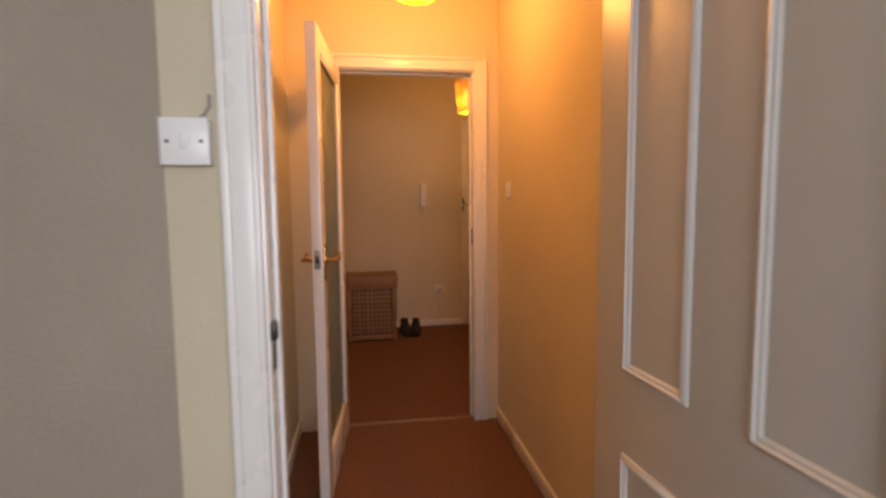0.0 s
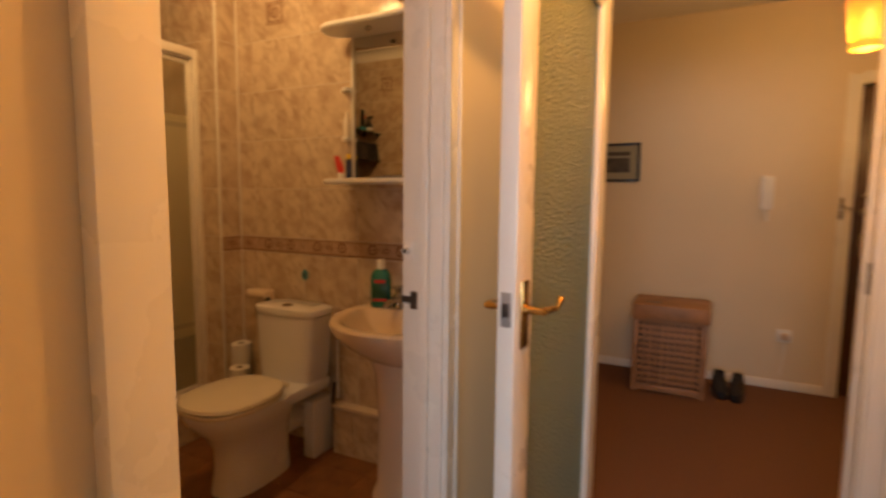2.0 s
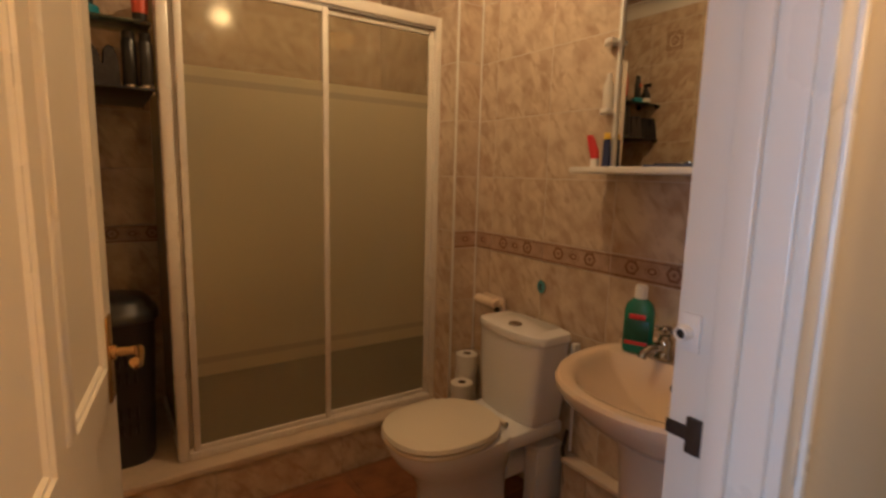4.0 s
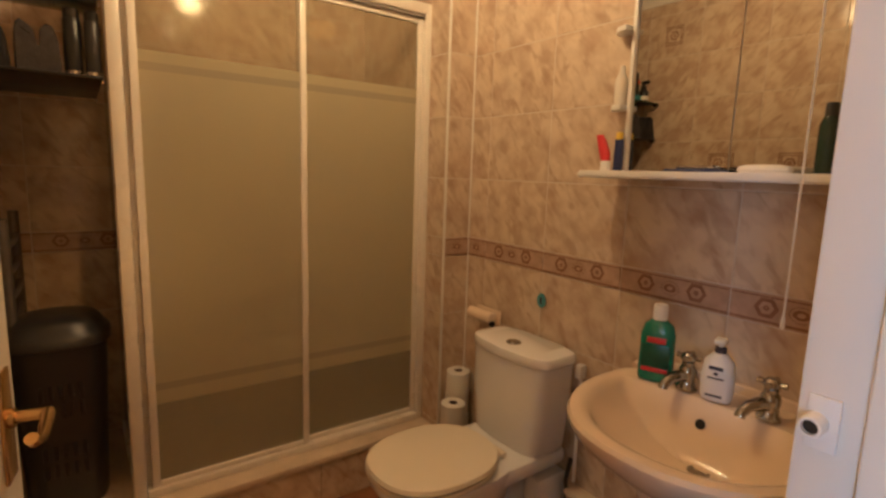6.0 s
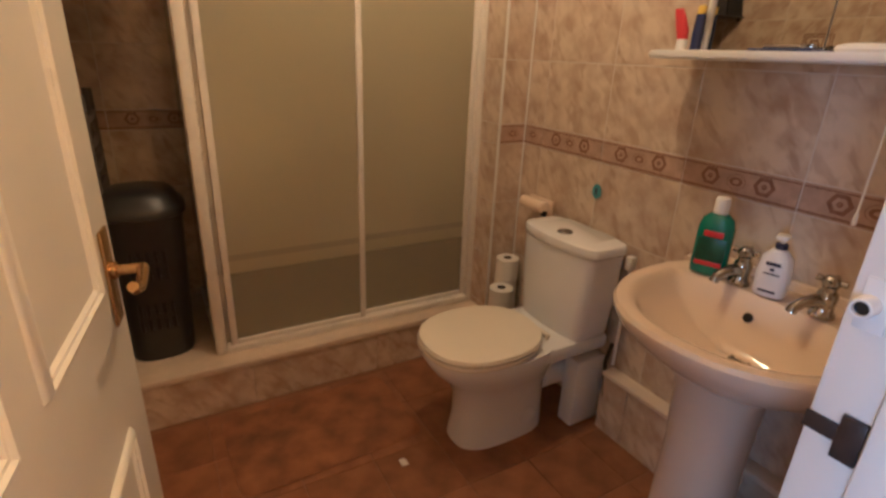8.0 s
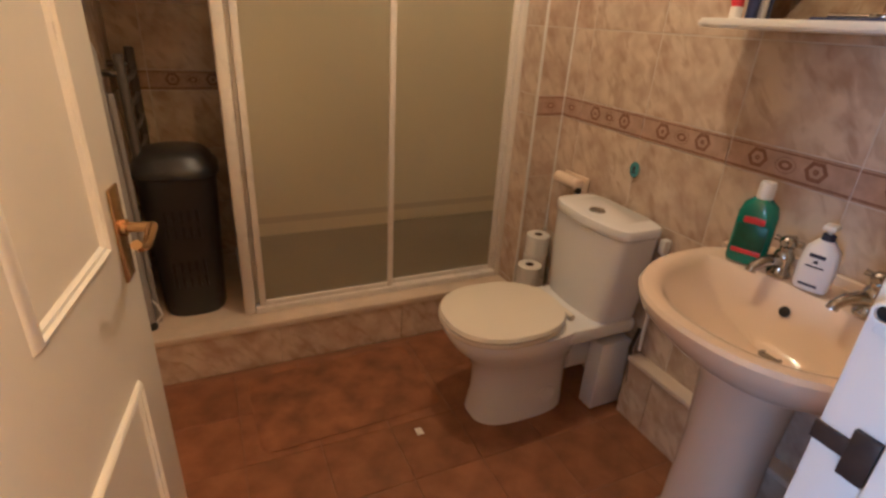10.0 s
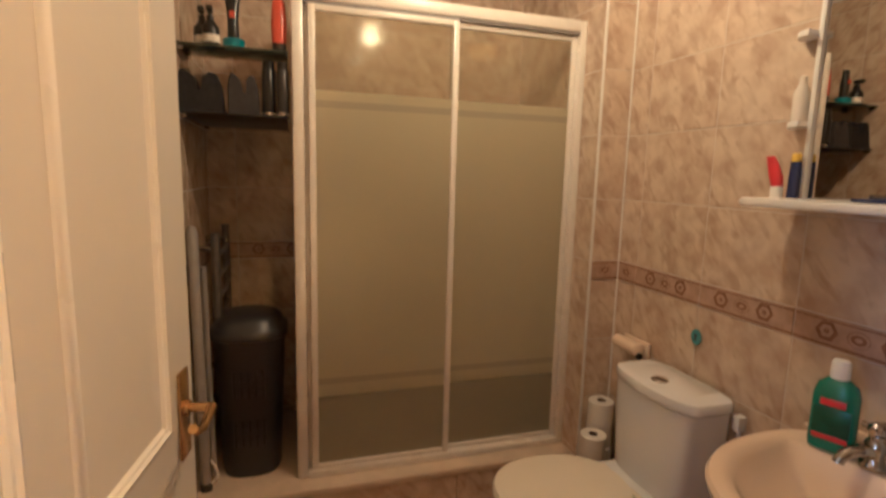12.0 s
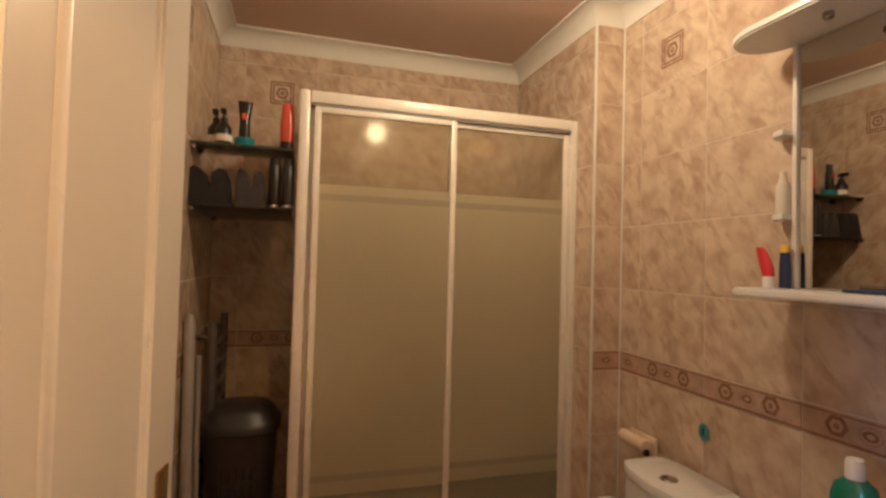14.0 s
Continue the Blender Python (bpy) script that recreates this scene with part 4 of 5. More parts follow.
# ---- bathroom: paper ----
holder = thing("toilet_roll_holder", (-1.73, BATH_N - 0.009, 0.77), "peach ceramic toilet roll holder on the tiled wall", "toilet roll holder")
part("back_plate", boxes((-0.075, 0.075, -0.012, 0, -0.045, 0.024), bevel=0.006), PEACH, holder)
part("cover", turned(loft([circle(0, 0, -0.070, 0.020, 24, 0.022), circle(0, 0, -0.064, 0.025, 24, 0.027), circle(0, 0, 0.064, 0.025, 24, 0.027), circle(0, 0, 0.070, 0.020, 24, 0.022)]), pose(0, -0.048, 0, 0, 90, 0)), PEACH, holder)
part("spindle_end", turned(lathe([(0.012, 0), (0.012, 0.012)], 14), pose(0.066, -0.050, -0.022, 0, 90, 0)), BLACKP, holder, "dark spindle end")


def roll_bm(r=0.052, h=0.098):
    return loft([circle(0, 0, 0.0, 0.019, 28), circle(0, 0, 0, r - 0.003, 28), circle(0, 0, 0.003, r, 28), circle(0, 0, h - 0.003, r, 28), circle(0, 0, h, r - 0.003, 28), circle(0, 0, h, 0.019, 28), circle(0, 0, 0.004, 0.019, 28)], False, True)


roll = thing("toilet_roll", (-1.845, 3.138, 0.0), "white toilet roll stacked beside the cistern", "toilet roll", "stacked toilet rolls")
part("paper", roll_bm(), PAPERW, roll)
part("core", loft([circle(0, 0, 0.002, 0.0188, 20), circle(0, 0, 0.0975, 0.0188, 20), circle(0, 0, 0.0975, 0.0172, 20), circle(0, 0, 0.006, 0.0172, 20)], False, True), CARD, roll, "brown card core")
for k in range(1, 5):
    copy_thing(roll, pose(-1.845 + 0.002 * (-1) ** k, 3.138 - 0.002 * k % 3 * 0.001, 0.0985 * k + 0.0, 0, 0, 40 * k))
for k in range(4):
    copy_thing(roll, pose(-1.765, 3.055, 0.0985 * k, 0, 0, 70 * k))

# ---- bathroom: bin corner ----
bin_ = thing("laundry_bin", (-2.215, 1.738, LEDGE_Z), "dark grey plastic laundry bin with slotted sides and lid", "laundry bin")


def rsq(w, d, z, n=40, p=0.45):
    return circle(0, 0, z, w, n, d, p)


part("body", loft([rsq(0.108, 0.106, 0, p=0.7), rsq(0.114, 0.112, 0.015, p=0.7), rsq(0.134, 0.134, 0.54, p=0.7), rsq(0.138, 0.138, 0.552, p=0.7), rsq(0.138, 0.138, 0.562, p=0.7)]), GREYP, bin_)
part("lid", loft([rsq(0.140, 0.140, 0.560, p=0.7), rsq(0.147, 0.147, 0.566, p=0.7), rsq(0.147, 0.147, 0.588, p=0.7), rsq(0.139, 0.139, 0.600, p=0.7), rsq(0.130, 0.130, 0.606, p=0.72), rsq(0.124, 0.124, 0.624, p=0.75), rsq(0.104, 0.104, 0.645, p=0.8), rsq(0.06, 0.06, 0.656, p=0.9), rsq(0.02, 0.02, 0.659, p=1)]), GREYP, bin_, "domed charcoal lid")
for z in (0.130, 0.193, 0.335, 0.398):
    for i in range(5):
        y = -0.052 + i * 0.026
        x = 0.114 + 0.038 * (z + 0.025)
        x -= 0.9 * abs(y) ** 2.0
        part("slot", boxes((x - 0.008, x + 0.0012, y - 0.007, y + 0.007, z, z + 0.050), bevel=0.003), BLACKP, bin_)


FRONT = -2.035


def nook_shelf(z, depth, m, label):
    sh = thing("glass_shelf", (FRONT - depth / 2, (BATH_S + 1.905) / 2, z), label, "shelf")
    w = (1.905 - BATH_S) / 2 - 0.003
    part("glass", boxes((-depth / 2, depth / 2, -w, w, -0.008, 0), bevel=0.0015), m, sh)
    for y in (-w, w):
        for x in (-depth / 2 + 0.04, depth / 2 - 0.02):
            part("bracket", boxes((x - 0.012, x + 0.012, y - 0.001 if y > 0 else y, y if y > 0 else y + 0.02, -0.022, -0.008), bevel=0.002), CHROME, sh)
    return sh


nook_shelf(1.602, 0.60, BLACKP, "deep black shelf holding wash bags and spray cans")
nook_shelf(1.822, 0.20, SHELFG, "narrow clear glass shelf holding bottles")


def wash_bag(y, w, h, m, label, notch=0.0, tilt=0):
    """Soft open-topped bag: two leaning flaps with a gap between them."""
    b = thing("wash_bag", (FRONT - 0.06, y, 1.602), label, "bag", turn=tilt)
    prof = [(-0.98, 0), (-1.0, 0.12), (-0.97, 0.72), (-0.86, 0.93), (-0.70, 1.0), (-0.42, 0.93), (-0.14, 0.80), (-0.05 + notch, 0.52), (0.05 + notch, 0.52), (0.16, 0.86), (0.42, 0.97), (0.72, 0.92), (0.92, 0.66), (1.0, 0.14), (0.98, 0)]
    rows = []
    for x, k in ((-0.046, 0.94), (-0.034, 1.0), (0.0, 1.03), (0.034, 1.0), (0.046, 0.94)):
        rows.append([(x * (1.0 - 0.45 * pz), py * w * k, pz * h * (0.97 if abs(x) > 0.04 else 1.0)) for py, pz in prof])
    part("pouch", loft(rows), m, b)
    part("zip_strip", tube([(0.049 * 0.62, -w * 0.66, h * 0.82), (0.049 * 0.60, -w * 0.2, h * 0.70)], 0.0025, 6), m, b)
    return b


wash_bag(1.610, 0.075, 0.140, BLACKC, "black fabric wash bag gaping open on the shelf")
wash_bag(1.750, 0.053, 0.140, GREYC, "dark grey fabric wash bag gaping open on the shelf", 0.06, 4)


def can(name, x, y, z, r, h, m, label, capm, cap_h=0.03):
    c = thing(name, (x, y, z), label, "bottle")
    part("body", lathe([(r * 0.94, 0), (r, 0.004), (r, h - cap_h - 0.006), (r * 0.85, h - cap_h)], 22), m, c)
    part("foot_ring", lathe([(r * 1.01, 0.002), (r * 1.01, 0.012)], 22, cap0=False, cap1=False), CHROME, c)
    part("cap", lathe([(r * 0.86, h - cap_h), (r * 0.86, h - 0.006), (r * 0.6, h)], 22), capm, c)
    return c


can("spray_can", FRONT - 0.05, 1.834, 1.602, 0.0235, 0.192, BLACKP, "tall black deodorant spray can on the shelf", BLACKP)
can("spray_can", FRONT - 0.035, 1.882, 1.602, 0.0215, 0.188, GREYP, "dark grey spray can with silver foot on the shelf", BLACKP)
for y, x, h in ((1.622, 0.075, 0.125), (1.652, 0.045, 0.122)):
    c = thing("pump_bottle", (FRONT - x, y, 1.822), "dark brown pump bottle with a cream label", "bottle")
    part("body", lathe([(0.026, 0), (0.028, 0.005), (0.028, h * 0.5), (0.012, h * 0.68)], 22), BLACKP, c)
    part("label", lathe([(0.0285, 0.012), (0.0285, 0.036)], 22, cap0=False, cap1=False), PAPERW, c, "cream paper label")
    part("pump", merge(lathe([(0.012, h * 0.66), (0.012, h * 0.82), (0.005, h * 0.84), (0.005, h)], 14), boxes((-0.008, 0.03, -0.010, 0.010, h - 0.012, h + 0.006), bevel=0.002)), BLACKP, c)
gel = thing("hair_product_tube", (FRONT - 0.06, 1.722, 1.822), "black tube with orange print standing in a teal tub", "bottle")
part("tub", lathe([(0.034, 0), (0.036, 0.004), (0.036, 0.030), (0.032, 0.034)], 22), TEAL, gel, "teal round tub")
part("tube", loft([circle(0, 0, 0.034, 0.020, 22), circle(0, 0, 0.10, 0.023, 22, 0.018), circle(0, 0, 0.172, 0.004, 22, 0.026)]), BLACKP, gel)
part("label", boxes((0.017, 0.0245, -0.010, 0.008, 0.100, 0.122), bevel=0.002), ORANGE, gel, "orange print")
red = thing("shampoo_bottle", (FRONT - 0.05, 1.873, 1.822), "orange-red shampoo bottle standing on its cap", "bottle")
part("cap", lathe([(0.024, 0), (0.024, 0.03)], 20), BLACKP, red)
part("body", loft([circle(0, 0, 0.03, 0.022, 24, 0.024), circle(0, 0, 0.10, 0.020, 24, 0.027, 0.9), circle(0, 0, 0.165, 0.013, 24, 0.022), circle(0, 0, 0.178, 0.006, 24, 0.016)]), ORANGE, red)

airer = thing("clothes_airer", (-2.06, 1.58, LEDGE_Z), "folded grey tubular clothes airer leaning on the wall", "clothes airer")
part("leg", tube([(0.0, 0.0, 0.0), (0.0, -0.012, 0.98), (-0.01, -0.014, 1.0)], [0.019, 0.019, 0.012], 14), GREYT, airer)
part("leg", tube([(-0.045, 0.022, 0.0), (-0.05, 0.012, 0.85)], 0.011, 12), GREYT, airer)
part("foot_cap", lathe([(0.022, 0), (0.022, 0.03)], 14), GREYP, airer)
part("cable_loop", tube([(0.01, 0.02, 0.03), (0.015, 0.045, 0.06), (0.01, 0.035, 0.10), (0.005, 0.018, 0.12)], 0.004, 8), WHITEP, airer, "white loop of cord")
radiator = thing("towel_rail", (-2.50, BATH_S + 0.002, 0.45), "dull grey ladder towel rail on the tiled side wall", "towel rail")
for x in (-0.02, 0.32):
    part("upright", tube([(x, 0.08, 0), (x, 0.08, 0.72)], 0.016, 12), DULLT, radiator)
for k in range(8):
    part("rung", tube([(-0.02, 0.086, 0.06 + k * 0.082), (0.15, 0.092, 0.06 + k * 0.082), (0.32, 0.086, 0.06 + k * 0.082)], 0.009, 8), DULLT, radiator)
for x in (-0.02, 0.32):
    for z in (0.08, 0.66):
        part("bracket", tube([(x, 0.0, z), (x, 0.07, z)], 0.012, 10), CHROME, radiator)

# dark lidded cylinder put in the dark spot beside the pedestal
drum = thing("waste_bin", (-0.46, 3.06, 0), "small dark lidded cylinder beside the basin pedestal", "bin")
part("body", lathe([(0.085, 0), (0.088, 0.01), (0.095, 0.24), (0.097, 0.25)], 28), GREYP, drum)
part("lid", lathe([(0.098, 0.251), (0.098, 0.262), (0.08, 0.278), (0.03, 0.285)], 28), BLACKP, drum)
bath_mat = thing("bath_mat", (-1.70, 2.215, 0.0), "thin worn blotchy brown bath mat in front of the shower", "bath mat", turn=2)
mat_ring = lambda w, d, z: circle(0, 0, z, w, 64, d, 0.16)
part("mat_body", loft([mat_ring(0.205, 0.325, 0.0004), mat_ring(0.207, 0.327, 0.003), mat_ring(0.200, 0.320, 0.006)]), MAT_BROWN, bath_mat)
chip = thing("tissue_scrap", (-1.40, 2.412, 0.001), "scrap of white paper on the floor", "paper")
part("scrap", boxes((-0.018, 0.014, -0.011, 0.010, 0, 0.003), (-0.010, 0.018, -0.004, 0.012, 0.003, 0.006), bevel=0.001), PAPERW, chip)

# ---- lamps ----
pend = thing("ceiling_pendant", (0.417, 2.32, 2.121), "lit yellow scalloped glass pendant shade", "ceiling lamp")
n = 40
rings = []
for r, z, w in ((0.030, 0.235, 0.0), (0.050, 0.20, 0.0), (0.076, 0.13, 0.03), (0.088, 0.06, 0.06), (0.090, 0.0, 0.10), (0.085, 0.0, 0.10), (0.083, 0.06, 0.06), (0.070, 0.13, 0.03), (0.027, 0.215, 0.0)):
    rings.append([(r * (1 + w * math.cos(10 * 2 * math.pi * i / n)) * math.cos(2 * math.pi * i / n), r * (1 + w * math.cos(10 * 2 * math.pi * i / n)) * math.sin(2 * math.pi * i / n), z + (0.006 * math.cos(10 * 2 * math.pi * i / n) if z < 0.03 else 0)) for i in range(n)])
part("shade", loft(rings, False, False), SHADEY, pend, "yellow scalloped glass shade").visible_shadow = False
part("flex", tube([(0, 0, 0.22), (0, 0, CEIL_H - 2.121)], 0.004, 8), WHITEP, pend)
part("ceiling_rose", turned(lathe([(0.045, 0), (0.04, 0.02), (0.01, 0.03)], 20), pose(0, 0, CEIL_H - 2.121, 180, 0, 0)), WHITEP, pend)
ep = thing("entry_pendant", (0.985, 4.13, 1.97), "lit amber tapered pendant lamp in the entry hall", "ceiling lamp")
part("shade", loft([circle(0, 0, 0.0, 0.062, 32), circle(0, 0, 0.235, 0.088, 32), circle(0, 0, 0.235, 0.084, 32), circle(0, 0, 0.0, 0.058, 32)], False, False), SHADEO, ep, "amber tapered shade").visible_shadow = False
part("shade_band", loft([circle(0, 0, 0.0, 0.064, 32), circle(0, 0, 0.025, 0.067, 32), circle(0, 0, 0.025, 0.060, 32), circle(0, 0, 0.0, 0.057, 32)], False, False), SHADEY, ep)
part("bulb", lathe([(0.005, 0.05), (0.022, 0.065), (0.03, 0.09), (0.026, 0.115), (0.014, 0.14), (0.014, 0.17)], 18), BULB, ep).visible_shadow = False
part("flex", tube([(0, 0, 0.17), (0, 0, CEIL_H - 1.955)], 0.004, 8), WHITEP, ep)
bl = thing("bathroom_ceiling_light", (-1.37, 2.49, CEIL_B), "lit opal glass dome light fixed to the bathroom ceiling", "ceiling lamp")
part("rim", turned(lathe([(0.118, 0), (0.122, 0.006), (0.122, 0.020), (0.112, 0.026)], 32), pose(0, 0, 0, 180, 0, 0)), WHITEP, bl)
part("dome", turned(lathe([(0.110, 0.022), (0.112, 0.045), (0.100, 0.078), (0.070, 0.104), (0.030, 0.117), (0.004, 0.119)], 32), pose(0, 0, 0, 180, 0, 0)), GLOBE, bl, "opal glass dome").visible_shadow = False

wl = thing("bathroom_wall_light", (-0.85, BATH_N - 0.009, 2.195), "lit amber glass bowl wall light above the mirror unit", "wall lamp")
part("back_plate", turned(lathe([(0.05, 0), (0.05, 0.008), (0.03, 0.018)], 24), pose(0, 0, 0, 90, 0, 0)), BRASS, wl)
part("arm", tube([(0, -0.015, 0.0), (0, -0.05, -0.005), (0, -0.085, 0.0), (0, -0.1, 0.02)], 0.006, 10), BRASS, wl)
part("shade", turned(lathe([(0.012, -0.052), (0.055, -0.044), (0.083, -0.022), (0.094, 0.012), (0.096, 0.03), (0.092, 0.03), (0.088, 0.010), (0.076, -0.018), (0.05, -0.036), (0.01, -0.042)], 32), pose(0, -0.105, 0)), BOWL, wl, "amber glass bowl").visible_shadow = False

# ---- hall fittings ----
sw = thing("light_switch", (-0.138, BED_S, 1.392), "white square switch plate with two screws", "light switch")
part("box", boxes((-0.043, 0.043, -0.022, 0, -0.043, 0.043), bevel=0.004), WHITEP, sw)
part("plate", boxes((-0.044, 0.044, -0.030, -0.021, -0.044, 0.044), bevel=0.003), WHITEP, sw)
part("rocker", turned(boxes((-0.008, 0.008, -0.004, 0.003, -0.014, 0.014), bevel=0.002), pose(0, -0.030, 0, 6, 0, 0)), WHITEP, sw)
for x in (-0.03, 0.03):
    part("screw", turned(lathe([(0.0036, 0), (0.003, 0.0016)], 12), pose(x, -0.030, 0, 90, 0, 0)), DARKMETAL, sw)
part("cable", tube([(0.02, -0.012, 0.043), (0.032, -0.012, 0.052), (0.042, -0.012, 0.068), (0.042, -0.01, 0.09)], 0.0022, 8), GREYT, sw, "short loose cable")
sw2 = thing("light_switch", (HALL_E, 2.74, 1.335), "white switch plate on the hall wall", "light switch")
part("plate", boxes((-0.012, 0, -0.030, 0.030, -0.043, 0.043), bevel=0.003), WHITEP, sw2)
part("rocker", boxes((-0.016, -0.011, -0.010, 0.010, -0.014, 0.014), bevel=0.002), WHITEP, sw2)

pic = thing("framed_picture", (-0.24, FAR, 1.575), "small dark framed picture with a cream mount", "picture")
part("frame", boxes((-0.19, 0.19, -0.02, 0, 0.125, 0.145), (-0.19, 0.19, -0.02, 0, -0.145, -0.125), (-0.19, -0.17, -0.02, 0, -0.125, 0.125), (0.17, 0.19, -0.02, 0, -0.125, 0.125), bevel=0.003), BLACKP, pic)
part("mount", boxes((-0.17, 0.17, -0.008, -0.001, -0.125, 0.125)), mat("grey_green_mount", (0.30, 0.29, 0.22), 0.8, vary=0.1), pic)
part("print", boxes((-0.115, 0.115, -0.010, -0.0078, -0.075, 0.08)), mat("dark_print", (0.09, 0.075, 0.06), 0.6, vary=0.7, vary_scale=14), pic, "dark landscape print")
part("print_band", boxes((-0.115, 0.115, -0.0112, -0.0098, 0.035, 0.05)), mat("pale_print_band", (0.34, 0.32, 0.26), 0.6, vary=0.3, vary_scale=20), pic)

phone = thing("entry_phone", (0.765, FAR, 1.35), "white wall-mounted entry phone with its handset", "entry phone")
part("base", boxes((-0.040, 0.040, -0.022, 0, -0.11, 0.11), bevel=0.006), WHITEP, phone)
part("handset", merge(boxes((-0.034, 0.010, -0.05, -0.022, 0.055, 0.115), bevel=0.008), boxes((-0.034, 0.010, -0.05, -0.022, -0.115, -0.055), bevel=0.008), boxes((-0.028, 0.004, -0.056, -0.036, -0.07, 0.07), bevel=0.008)), WHITEP, phone)
part("cord", tube([(-0.01, -0.03, -0.11), (0.0, -0.03, -0.18), (0.012, -0.025, -0.19), (0.015, -0.02, -0.11)], 0.005, 8), WHITEP, phone, "hanging white cord")
plug = thing("wall_socket", (0.925, FAR, 0.376), "small cream wall socket with a lead", "socket")
part("plate", boxes((-0.043, 0.043, -0.010, 0, -0.043, 0.043), bevel=0.003), WHITEP, plug)
part("plug", boxes((-0.022, 0.022, -0.04, -0.009, -0.024, 0.022), bevel=0.006), mat("beige_plug", (0.55, 0.42, 0.32), 0.5), plug)
part("lead", tube([(0, -0.035, -0.02), (0.004, -0.02, -0.10), (-0.01, -0.015, -0.28)], 0.0035, 8), WHITEP, plug)

# slatted laundry basket
bask = thing("laundry_basket", (0.225, 4.985, 0), "pine lattice laundry basket with a solid lid", "laundry basket")
BW, BD, BH = 0.225, 0.185, 0.50
for x in (-BW, BW - 0.035):
    for y in (-BD, BD - 0.035):
        part("corner_post", boxes((x, x + 0.035, y, y + 0.035, 0, BH), bevel=0.003), PINE, bask)
bar = mesh_of("slat", boxes((-BW + 0.03, BW - 0.03, -0.006, 0.006, -0.0105, 0.0105), bevel=0.002), PINE)
barv = mesh_of("slat", boxes((-0.0095, 0.0095, -0.006, 0.006, -0.225, 0.225), bevel=0.002), PINE)
bars = mesh_of("slat", boxes((-0.006, 0.006, -BD + 0.03, BD - 0.03, -0.0105, 0.0105), bevel=0.002), PINE)
for y, yv in ((-BD + 0.010, -BD + 0.0085), (BD - 0.010, BD - 0.0085)):
    for k in range(12):
        o = new("slat", bar)
        o.parent, o.location = bask, (0, y, 0.045 + k * 0.0405)
    for k in range(9):
        o = new("slat", barv)
        o.parent, o.location = bask, (-BW + 0.073 + k * 0.038, yv, 0.255)
for x, xv in ((-BW + 0.010, -BW + 0.0085), (BW - 0.010, BW - 0.0085)):
    for k in range(12):
        o = new("slat", bars)
        o.parent, o.location = bask, (x, 0, 0.045 + k * 0.0405)
    for k in range(7):
        o = new("slat", barv)
        o.parent, o.location, o.rotation_euler = bask, (xv, -BD + 0.071 + k * 0.038, 0.255), (0, 0, radians(90))
for y in (-BD, BD - 0.022):
    part("rail", boxes((-BW + 0.034, BW - 0.034, y, y + 0.022, 0.012, 0.055), bevel=0.002), PINE, bask)
part("bottom", boxes((-BW + 0.02, BW - 0.02, -BD + 0.02, BD - 0.02, 0.012, 0.024)), PINE, bask)
part("liner", boxes((-BW + 0.04, BW - 0.04, -BD + 0.04, BD - 0.04, 0.026, 0.47), bevel=0.01), CARD, bask, "dark cloth inside")
part("lid", merge(boxes((-BW - 0.012, BW + 0.012, -BD - 0.012, BD + 0.012, BH, BH + 0.10), bevel=0.006)), PINE, bask, "solid pine lid with a hand hole")
part("hand_hole", boxes((-0.16, -0.06, -0.10, -0.06, BH + 0.0995, BH + 0.103), bevel=0.001), BLACKP, bask)


def shoe(x, y, turn, label):
    s = thing("shoe", (x, y, 0), label, "shoe", "pair of black shoes", turn)
    out = lambda w, l, z, p=0.8: [(a, b * (1.0 if b < 0 else 1.0), z) for a, b, z in circle(0, 0, z, w, 28, l, p)]
    part("sole", loft([out(0.044, 0.140, 0.0), out(0.047, 0.143, 0.006), out(0.047, 0.143, 0.024)]), BLACKP, s)
    rings = [out(0.045, 0.14, 0.024), out(0.046, 0.138, 0.05)]
    rings.append([(a * 0.95, b * 0.80 + 0.022, 0.075) for a, b, z in out(0.045, 0.135, 0)])
    rings.append([(a * 0.82, b * 0.52 + 0.055, 0.10) for a, b, z in out(0.043, 0.13, 0)])
    rings.append([(a * 0.78, b * 0.45 + 0.066, 0.125) for a, b, z in out(0.043, 0.13, 0)])
    rings.append([(a * 0.68, b * 0.40 + 0.066, 0.118) for a, b, z in out(0.043, 0.13, 0)])
    rings.append([(a * 0.6, b * 0.38 + 0.066, 0.07) for a, b, z in out(0.043, 0.13, 0)])
    part("upper", loft(rings), BLACKC, s)
    part("laces", merge(*[tube([(-0.022, -0.012 + k * 0.018, 0.088 + 0.009 * k), (0, -0.016 + k * 0.018, 0.094 + 0.009 * k), (0.022, -0.012 + k * 0.018, 0.088 + 0.009 * k)], 0.003, 6) for k in range(4)]), BLACKP, s)
    return s


shoe(0.545, 5.02, 4, "black lace-up shoe with a dark sole on the carpet")
shoe(0.645, 5.00, -6, "black lace-up shoe beside its pair")

# ---- tiles, piece by piece ----
TW, TH, JT = 0.3365, 0.2535, 0.0034
tile_cache = {}


